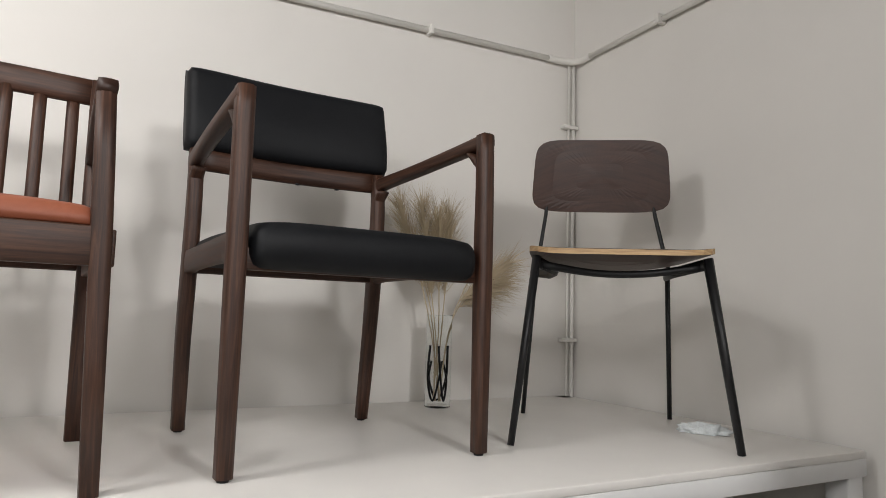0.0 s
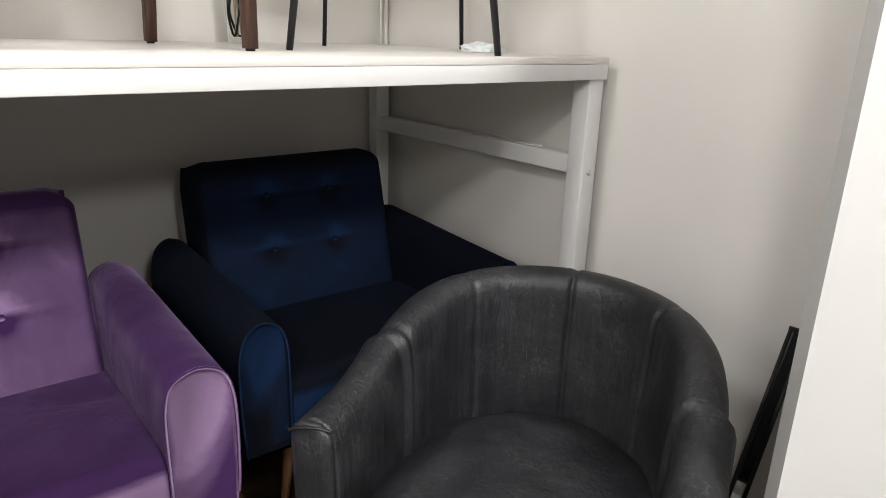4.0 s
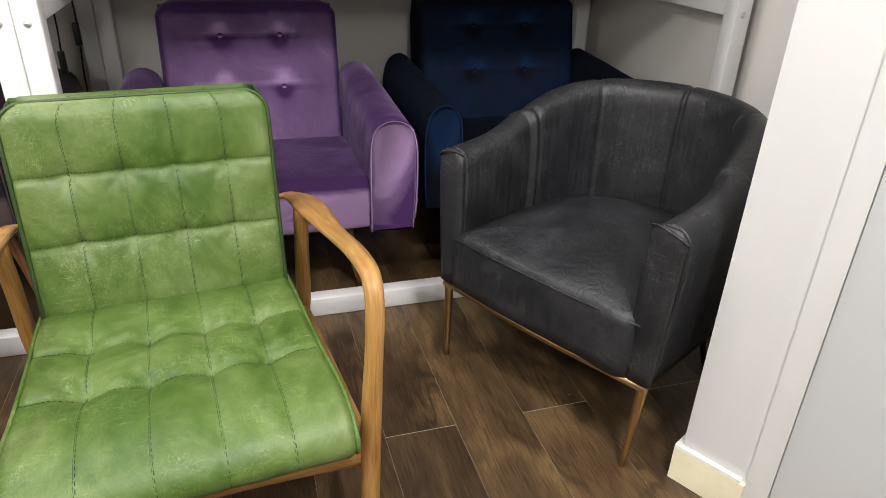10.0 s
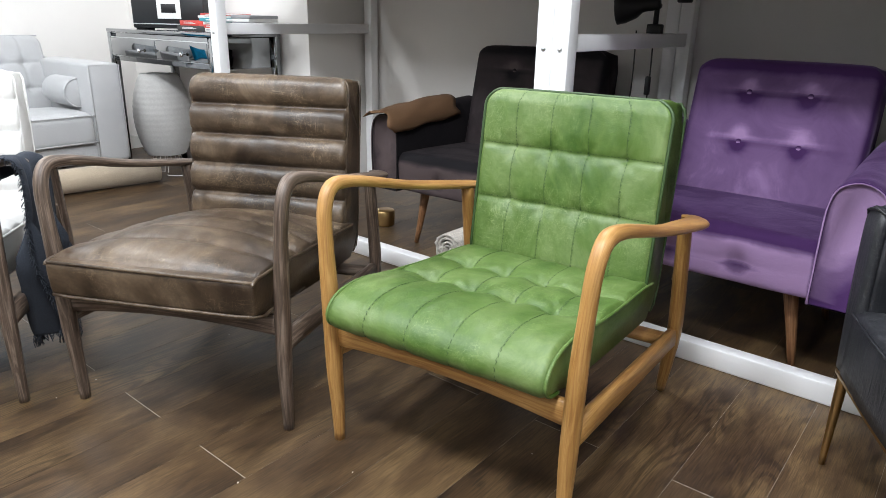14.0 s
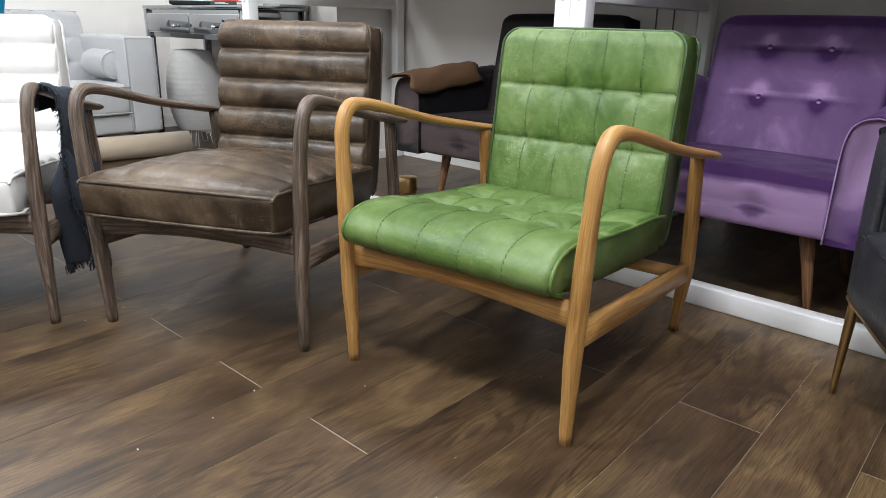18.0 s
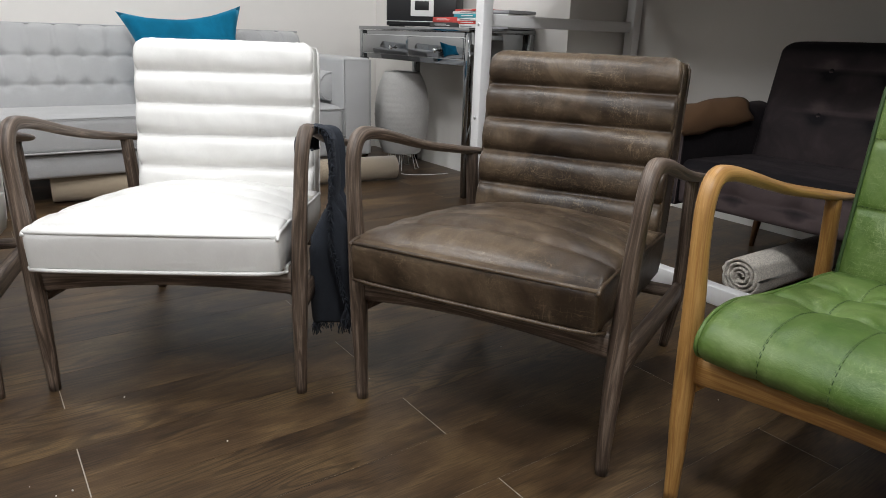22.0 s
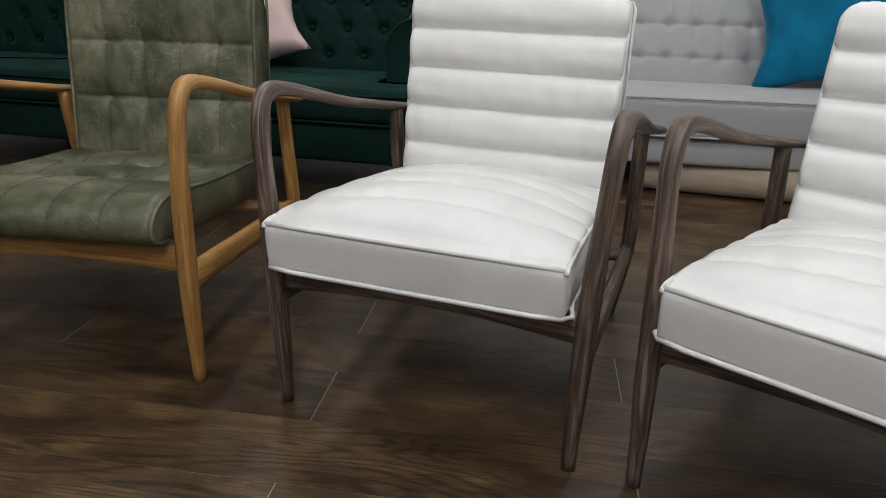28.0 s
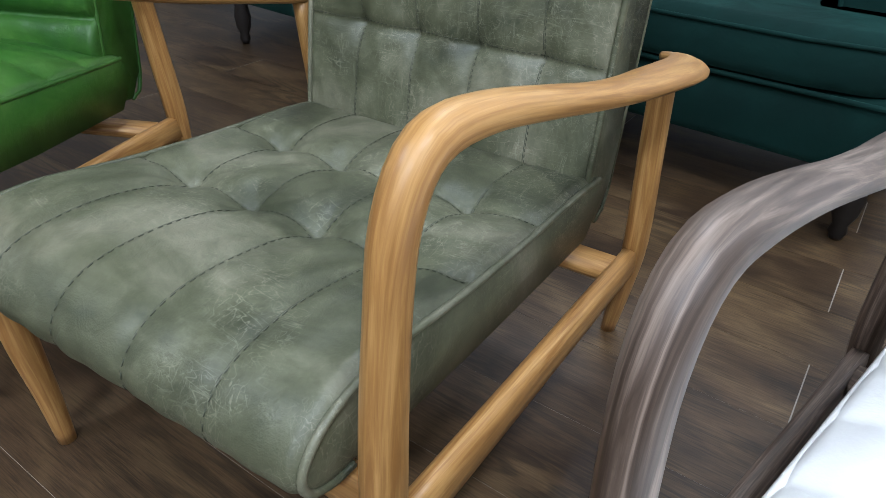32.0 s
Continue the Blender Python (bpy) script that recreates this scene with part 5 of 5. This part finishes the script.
def green_sofa():
    th = thing("sofa", pose(-3.102, -2.915, 0, 0, 0, 86), "dark green velvet button-back sofa with rolled arms", "sofa", "sofas")
    W = 1.415
    inner = W - .30
    part("base", box(-W + .02, .02, .17, W - .02, .86, .345, .03, 3), FOREST, th)
    part("piping", tube([(-W + .02, .012, .338), (0, .005, .338), (W - .02, .012, .338)], .006, 6, 3), FOREST, th)
    for name, x0, x1 in (("seat_cushion", -W + .03, -.003), ("seat_cushion", .003, W - .03)):
        ins = [(-inner, .62), (-inner, .235), (-W + .03, .235), (-W + .03, .15), (-W + .06, .08), (-W + .14, .025), (-W + .28, .0), (-.004, -.012), (-.004, .62)]
        if x0 > -.5:
            ins = [(-x, y) for x, y in reversed(ins)]
        seat = part(name, seat_slab(ins, [(.022, .346), (.006, .350), (-.004, .375), (-.006, .41), (-.002, .445), (.010, .466), (.022, .475), (.032, .478)]), FOREST, th)
        edge = ins[2:8] if x0 < -.5 else ins[1:7]
        part("piping", tube([(x, y - .006, .452) for x, y in edge], .005, 6, 1), FOREST, seat)

    def deep(x, s):
        h = .02 * (1 - (2 * s - 1) ** 6)
        u, v = (x + 1) * 6.5, s * 4.6
        for cv in (1, 2, 3, 4):
            for cu in range(0, 14):
                cx = cu + (.5 if cv % 2 else 0)
                q = ((u - cx) / .19) ** 2 + ((v - cv) / .19) ** 2
                if q < 9:
                    h -= .036 * math.exp(-q)
        for sg in (1, -1):
            e = u + sg * v * .5
            e -= math.floor(e)
            h -= .008 * math.exp(-(min(e, 1 - e) / .06) ** 2) if .2 < s < .9 else 0
        return h
    bm, line = pad(inner + .05, [(.60, .42), (.62, .50), (.65, .62), (.68, .74), (.69, .82), (.705, .875), (.75, .90), (.80, .895)], [(.85, .86), (.86, .75), (.84, .5), (.82, .3)], deep, 220, 80, r=.03)
    back = part("back_rest", bm, FOREST, th)
    for cv in (1, 2, 3, 4):
        for cu in range(0, 14):
            x = (cu + (.5 if cv % 2 else 0)) / 6.5 - 1
            if abs(x) < .97:
                p = line[int(cv / 4.6 * 79)]
                part("button", moved(lathe([(.003, -.003), (.012, 0), (.011, .004), (.005, .006)], 8), pose(x * (inner + .05), p[0] + .004, p[1], 78)), FOREST, back)
    for sx in (-1, 1):
        x0 = W - .15
        shape = catmull([(-.13, .348), (-.135, .44), (-.145, .56), (-.142, .64), (-.09, .715), (.0, .742), (.09, .715), (.145, .64), (.145, .575), (.125, .54), (.12, .42), (.12, .348)], 3)
        bm = bmesh.new()
        rings = [[bm.verts.new((sx * (x0 + p[0] * s), y, .50 + (p[1] + lift * max(0, (p[1] - .4) / .3) - .50) * s)) for p in shape] for y, s, lift in ((.246, .90, 0), (.240, .96, 0), (.258, 1, 0), (.32, 1, .0), (.45, 1, .02), (.62, 1.0, .09), (.76, 1, .16), (.84, .95, .17))]
        for a, b in zip(rings, rings[1:]):
            for j in range(len(shape)):
                bm.faces.new((a[j], a[(j + 1) % len(shape)], b[(j + 1) % len(shape)], b[j]))
        bm.faces.new(rings[0])
        bm.faces.new(rings[-1])
        bmesh.ops.recalc_face_normals(bm, faces=bm.faces)
        arm = part("rolled_arm", bm, FOREST, th)
        part("piping", tube([(sx * (x0 + p[0] * .97), .241, .50 + (p[1] - .50) * .97) for p in shape[:-1]], .006, 6, 1), FOREST, arm)
        for y in (.06, .78):
            part("leg", lathe([(.014, 0), (.022, .02), (.018, .04), (.030, .07), (.034, .11), (.026, .15), (.034, .172)], 14, None, (sx * (W - (.10 if sx > 0 else .45)), y)), DARKLEG, th, "turned black leg")
    return th


green_sofa()
for x, y, rx, ry, rz, material, label in ((-3.39, -2.36, -36, -22, 96, PINK, "pale pink cotton scatter cushion on the green sofa"), (-3.50, -3.15, -22, -8, 92, FOREST, "dark green velvet scatter cushion on the sofa")):
    part("cover", cushion(.46, .44, .14, sag=.26), material, thing("cushion", pose(x, y, .50, rx, ry, rz), label, "cushion", "scatter cushions"))


# ---- throw over the white chair's arm ----
def throw():
    th = thing("throw", pose(-1.338, -.644, 0, 0, 0, 57.2), "near-black woven throw with frayed edge bunched over an armrest", "blanket")
    n, mrows = 72, 70
    over = catmull([(.312, .610), (.311, .63), (.316, .652), (.345, .668), (.374, .648), (.380, .56), (.374, .42), (.374, .28), (.376, .125)], 9)
    pp, ss, _ = resample(over, mrows)

    def at(u, j):
        s = ss[j]
        hang = max(0.0, (s - .42) / .58)
        gather = 1.0 - .22 * hang
        y = .206 + (u - .5) * (.300 + .04 * math.sin(4 * s)) * gather + .012 * math.sin(9 * u + 6 * s)
        fold = .026 * math.sin(u * 19 + 1.5 * s) + .013 * math.sin(u * 37 - 3 * s + 1) + .006 * math.sin(u * 71 + 8 * s)
        amp = .25 + 2.0 * min(1, hang * 2.2) if s > .42 else .35
        x = pp[j][0] + fold * amp + .010 * math.sin(math.pi * u) * hang ** .6 + .004
        if hang > .05:
            x = min(.424, max(x, .352 - .026 * min(1.0, hang * 4) + .008 * math.sin(40 * u)))
        if s < .30:
            x -= .014 * math.sin(math.pi * u) * (1 - s / .3)
        drop = .055 * abs(2 * u - .75) ** 1.6 - .015 * math.sin(13 * u)
        z = pp[j][1] + drop * hang + .007 * math.sin(26 * s + 8 * u) * hang + (.012 * math.sin(15 * u + 2) if .2 < s < .45 else 0) * .5
        z += .006 * math.sin(19 * u) if s < .42 else 0
        return Vector((x, y, z - (.045 * (u - .25) + .008) * (1 - hang)))
    bm = bmesh.new()
    g = [[bm.verts.new(at(i / n, j)) for j in range(mrows)] for i in range(n + 1)]
    for i in range(n):
        for j in range(mrows - 1):
            bm.faces.new((g[i][j], g[i + 1][j], g[i + 1][j + 1], g[i][j + 1]))
    ob = part("fabric", bm, THROW, th)
    md = ob.modifiers.new("thick", "SOLIDIFY")
    md.thickness = .004
    r = random.Random(3)
    bm = bmesh.new()
    for i in range(260):
        p = at(i / 260, mrows - 1)
        q = p + Vector((r.uniform(-.012, .012), r.uniform(-.012, .012), -r.uniform(.012, .04)))
        tube([p, (p + q) / 2 + Vector((r.uniform(-.004, .004), r.uniform(-.004, .004), 0)), q], .0011, 4, 1, bm)
    for i in range(330):
        p = at(0.0, i * (mrows - 1) // 330)
        q = p + Vector((r.uniform(-.006, .014), -r.uniform(.008, .022), r.uniform(-.014, .008)))
        tube([p, q], .0010, 4, 1, bm)
    part("fringe", bm, THROW, th, kind="stuff")


throw()


# ---- tan suede cloth on the plum chair's arm ----
bm = bmesh.new()
g = []
for i in range(17):
    u = i / 16
    row = []
    for j in range(15):
        a = -.95 + 2.75 * j / 14
        row.append(bm.verts.new((math.sin(a) * .092 + .004 * math.sin(9 * u), -.01 + .50 * u + .02 * math.sin(j), .555 + math.cos(a) * .075 + .004 * math.sin(14 * u + j))))
    g.append(row)
for i in range(16):
    for j in range(14):
        bm.faces.new((g[i][j], g[i + 1][j], g[i + 1][j + 1], g[i][j + 1]))
suede = thing("suede_cover", pose(-.965 - .425, 1.285, .008, 4.5, 0, 2.0), "tan suede cloth draped over the armchair's arm", "cloth")
ob = part("fabric", bm, SUEDE, suede)
md = ob.modifiers.new("thick", "SOLIDIFY")
md.thickness = .004


# ---- mirrored console with its things ----
TX0, TX1, TY0, TY1, TZ = -3.92, -2.69, 1.262, 1.735, .930
con = thing("console_table", pose(TX0, TY0, 0), "mirrored glass console table with two drawers", "table")
w, d = TX1 - TX0, TY1 - TY0
part("top", box(0, 0, TZ - .022, w, d, TZ, .004), MIRROR, con, "smoked mirror top")
part("apron", box(.02, .012, TZ - .20, w - .02, d - .01, TZ - .024, .003), MIRROR, con)
for x0 in (.05, w / 2 + .005):
    dr = part("drawer", box(x0, .0, TZ - .165, x0 + w / 2 - .055, .0105, TZ - .055, .004), MIRROR, con, "mirrored drawer front")
    part("trim", box(x0 - .006, .004, TZ - .172, x0 + w / 2 - .049, .0095, TZ - .048, .002), MIRROR_EDGE, dr)
    for k in (.30,):
        part("knob", moved(lathe([(.004, 0), (.006, .012), (.014, .018), (.012, .028), (.004, .032)], 12), pose(x0 + (w / 2 - .055) * (.72 if x0 < .1 else .57), -.001, TZ - .125, 90)), CHROME, dr, "crystal and chrome knob")
for x in (0.0, w - .05):
    for y in (0.002, d - .052):
        part("leg", sweep([(x + .025, y + .025, 0, .018, .018), (x + .025, y + .025, TZ - .20, .024, .024), (x + .025, y + .025, TZ - .024, .025, .025)], 8, 12, 1), MIRROR, con, "square mirrored leg")

rad = thing("cassette_radio", pose(-3.50, 1.51, TZ, 0, 0, 34) @ Matrix.Scale(1.2, 4), "black portable cassette radio with a silver top and handle", "radio")
part("body", box(-.20, -.055, .006, .20, .055, .205, .008), BLACK_PLASTIC, rad)
part("top_panel", box(-.20, -.056, .206, .20, .05, .252, .006), SILVER, rad, "silver tuning panel")
deck = part("cassette_door", box(-.055, -.062, .055, .075, -.056, .165, .003), BOOK_WHITE, rad, "pale cassette door")
part("window", box(-.03, -.064, .085, .05, -.0625, .13, .001), BLACK_PLASTIC, deck)
for k in range(5):
    part("key", box(-.15 + .05 * k, -.060, .214, -.112 + .05 * k, -.0565, .228, .001), BOLT, rad)
part("badge", box(-.02, -.058, .182, .05, -.0555, .190), BOLT, rad)
part("label_plate", box(.125, -.058, .022, .185, -.0555, .042), BOLT, rad)
part("trim_line", box(-.2, -.0575, .026, .11, -.0555, .031), BOLT, rad)
for sx in (-1, 1):
    part("handle_arm", sweep([(sx * .195, 0, .245, .004, .006), (sx * .205, .0, .345, .004, .006)], 4, 8, 1), BLACK_PLASTIC, rad)
    part("foot", box(sx * .16 - .03, -.04, 0, sx * .16 + .03, .04, .0065), RUBBER, rad)
part("handle_grip", sweep([(-.21, 0, .345, .010, .007), (.21, 0, .345, .010, .007)], 4, 10, 1, (0, 1, 0)), BLACK_PLASTIC, rad)

STACK = "books on the console"
z = TZ
for name, x, y, sx, sy, h, rz, material, label in (
        ("book", -3.18, 1.53, .26, .20, .030, 6, BOOK_BLACK, "black hardback book at the foot of a stack"), ("book", -3.18, 1.525, .24, .17, .030, 2, BOOK_RED, "red paperback book lying on a black one")):
    b = thing(name, pose(x, y, z, 0, 0, rz), label, "book", STACK)
    cover = part("cover", box(-sx / 2, -sy / 2, 0, sx / 2, sy / 2, h, .002), material, b)
    part("pages", box(-sx / 2 + .006, -sy / 2 + .004, .004, sx / 2 + .0015, sy / 2 + .0015, h - .004), BOOK_WHITE, cover)
    for k in range(2):
        part("title_bar", box(-sx * .32, -sy / 2 - .0012, h * (.42 + .2 * k), sx * (.2 - .12 * k), -sy / 2 - .0002, h * (.52 + .2 * k)), BOOK_WHITE, cover)
    z += h + .0005
z = TZ
for i, (h, material, label) in enumerate(((.022, BOOK_WHITE, "white hardback book in a stack"), (.018, BOOK_RED, "red book in a stack"), (.016, BOOK_WHITE, "white book in a stack"), (.020, BOOK_TEAL, "teal book in a stack"), (.014, BOOK_WHITE, "thin white book in a stack"), (.012, BOOK_RED, "thin red book on a stack"))):
    b = thing("book", pose(-2.97 + .01 * math.sin(3 * i), 1.545, z, 0, 0, 5 * math.sin(2.2 * i)), label, "book", STACK)
    cover = part("cover", box(-.13, -.095, 0, .13, .095, h, .0015), material, b)
    part("pages", box(-.124, -.09, .003, .1312, .0962, h - .003), BOOK_WHITE, cover)
    part("title_bar", box(-.06, -.0962, h * .35, .05, -.0952, h * .65), BOOK_GREY if material is BOOK_WHITE else BOOK_WHITE, cover)
    z += h + .0005
mag = thing("magazine", pose(-2.79, 1.60, TZ), "grey magazine pile beside the books", "magazine", STACK)
for k in range(5):
    part("issue", box(-.10 + .004 * (k % 3), -.10, .020 * k, .13 - .005 * (k % 2), .10, .020 * k + .018, .002), (BOOK_GREY, BOOK_WHITE, BOOK_GREY, BOOK_WHITE, BOOK_GREY)[k], mag)

# paper lantern lamp on wire feet
lant = thing("floor_lamp", pose(-3.66, 1.45, 0), "ribbed white paper lantern lamp on thin wire feet, unlit", "lamp")
prof = []
for k in range(61):
    t = k / 60
    r = .186 * (math.sin(math.pi * (.13 + .76 * t)) ** .42)
    prof.append((r + (.0009 if k % 4 < 2 else -.0006), .11 + .535 * t))
part("shade", lathe(prof, 40), PAPER, lant)
part("top_ring", tube([(.07 * math.cos(k * math.pi / 8), .07 * math.sin(k * math.pi / 8), .647) for k in range(17)], .003, 6, 1), BOLT, lant)
for k in range(4):
    a = k * math.pi / 2 + .5
    part("wire_foot", tube([(.08 * math.cos(a), .08 * math.sin(a), .115), (.11 * math.cos(a), .11 * math.sin(a), .0), (.12 * math.cos(a + .35), .12 * math.sin(a + .35), .002), (.08 * math.cos(a + .4), .08 * math.sin(a + .4), .115)], .0025, 6, 1), STEEL, lant)
part("flex", tube([(0, 0, .11), (.10, -.06, .004), (.22, -.12, .003), (.30, -.02, .003), (.34, .16, .003)], .0025, 6, 5), CABLE, lant)

# rolled rugs
def spiral(r, length, turns, material, m, label, thick=.012, fuzz=0.0):
    th = thing("rolled_rug", m, label, "rug", "rolled rugs")
    bm = bmesh.new()
    n = 30 * turns
    rr = random.Random(11)
    ends = []
    for k in range(n + 1):
        a = 2 * math.pi * k / 30
        rad_ = .012 + (r - .012) * k / n
        ends.append((rad_ * math.cos(a), rad_ * math.sin(a)))
    rows = []
    for y in (0, length * .33, length * .66, length):
        rows.append([(bm.verts.new((x + rr.uniform(-fuzz, fuzz), y + rr.uniform(-fuzz, fuzz) * 2, z)), bm.verts.new((x * (1 - thick / (abs(x) + abs(z) + .02)), y, z * (1 - thick / (abs(x) + abs(z) + .02))))) for x, z in ends])
    for a, b in zip(rows, rows[1:]):
        for k in range(n):
            bm.faces.new((a[k][0], a[k + 1][0], b[k + 1][0], b[k][0]))
            bm.faces.new((a[k][1], b[k][1], b[k + 1][1], a[k + 1][1]))
    for row in (rows[0], rows[-1]):
        for k in range(n):
            bm.faces.new((row[k][0], row[k][1], row[k + 1][1], row[k + 1][0]))
    part("roll", bm, material, th)
    return th


spiral(.082, 1.9, 4, JUTE, pose(-3.34, 1.20, .083, 0, 0, 172), "beige woven rug rolled up under the sofa")
spiral(.082, .75, 4, WOOLLY, pose(-.965, 1.24, .084, 0, 0, 0), "cream wool rug rolled up under the armchair", .016, .004)

# round brass stand-in for a brass-cornered box under the plum chair
part("body", lathe([(.05, 0), (.052, .004), (.052, .075), (.049, .079)], 24), BRASS, thing("brass_pot", pose(-1.62, 1.52, 0), "small round brass stand-in for a brass-cornered box under the chair", "pot"))


# ---- clip lamps on the middle bay ----
def clip_lamp(m, aim, label):
    th = thing("clip_lamp", m, label, "lamp", "black clip lamps")
    part("clamp", box(-.03, -.022, -.012, .03, .022, .038, .006), BLACK_METAL, th)
    part("post", sweep([(0, 0, .036, .011, .009), (0, 0, .10, .010, .008)], 4, 8, 1), BLACK_METAL, th)
    part("knuckle", moved(lathe([(.014, -.016), (.014, .016)], 14), pose(0, 0, .11, 90)), BLACK_METAL, th)
    body = lathe([(.020, -.012), (.026, 0), (.027, .045), (.030, .06), (.050, .085), (.066, .13), (.070, .165), (.066, .166), (.05, .12), (.02, .09)], 26)
    part("shade", moved(body, Matrix.Translation((0, 0, .118)) @ aim), BLACK_METAL, th)
    return th


clip_lamp(pose(-.435, 1.93, .99), pose(0, 0, 0, 0, -96, 14), "black metal spot lamp clipped on the side rail, unlit")
clip_lamp(pose(-.41, 2.165, 1.13), pose(0, 0, 0, 0, 92, -8), "black metal spot lamp clipped on the rear post, unlit")
lead = thing("lamp_leads", Matrix(), "two black lamp leads hanging behind the armchairs", "cable")
for x, y in ((-.525, 1.95), (-.468, 2.00)):
    part("lead", tube([(x, y, 1.0), (x + .005, y, .80), (x - .01, y + .02, .55), (x + .02, y + .05, .25), (x, y + .06, .01)], .0035, 6, 5), BLACK_PLASTIC, lead)
    part("switch", box(x - .012, y - .010, .64 if x < -.5 else .73, x + .010, y + .010, .72 if x < -.5 else .81, .004), BLACK_PLASTIC, lead)


# ---- floor: laminate planks, each one its own board ----
floor = structure("floor", box(LEFT - .15, REAR - .15, -.06, 4.2, BACK + .15, -.0005), JOINT_GLINT, "dark brown oak laminate floor")
PW, PL, GAP, SIDE = .193, 1.380, .0009, .00012
shared = {}


def plank(x0, x1, y0, y1):
    key = (round(x1 - x0, 4), round(y1 - y0, 4))
    if key not in shared:
        a, b = key
        bm = bmesh.new()
        e = .0003
        lo = [bm.verts.new(p) for p in ((0, 0, -.003), (a, 0, -.003), (a, b, -.003), (0, b, -.003))]
        hi = [bm.verts.new(p) for p in ((e, e, 0), (a - e, e, 0), (a - e, b - e, 0), (e, b - e, 0))]
        bm.faces.new(hi)
        for i in range(4):
            bm.faces.new((lo[i], lo[(i + 1) % 4], hi[(i + 1) % 4], hi[i]))
        uv = bm.loops.layers.uv.new("UVMap")
        for f in bm.faces:
            for l in f.loops:
                l[uv].uv = (l.vert.co.x, l.vert.co.y)
        me = bpy.data.meshes.new("plank")
        bm.to_mesh(me)
        bm.free()
        me.materials.append(PLANK)
        shared[key] = me
    ob = new("plank", shared[key])
    ob.parent = floor
    ob.location = (x0, y0, 0)


i0 = int((LEFT + 1.006) / PW) - 1
i = i0
while -1.006 + PW * i < 3.6:
    x0, x1 = max(-1.006 + PW * i, LEFT), -1.006 + PW * (i + 1)
    y = (-.1785 if i % 2 == 0 else .482) - 5 * PL
    while y < BACK:
        y0, y1 = max(y, REAR), min(y + PL, BACK)
        if y1 - y0 > .05 and x1 - x0 > .02 and not (x0 > RIGHT + .2 and y0 > -1.4):
            plank(x0 + SIDE, x1 - SIDE, y0 + GAP, y1 - GAP)
        y += PL
    i += 1

# pale crumbs swept about on the boards
_r = random.Random(11)
bm = bmesh.new()
for _ in range(32):
    x, y, r = _r.uniform(-1.6, 1.0), _r.uniform(-1.6, .9), _r.uniform(.0009, .0022)
    bmesh.ops.create_icosphere(bm, subdivisions=1, radius=r, matrix=Matrix.Translation((x, y, r * .8)))
crumbs = structure("crumbs", bm, CABLE, "pale crumbs scattered on the laminate floor", True)
tagged(crumbs, "pale crumbs scattered on the laminate floor", "crumbs", "", "stuff")
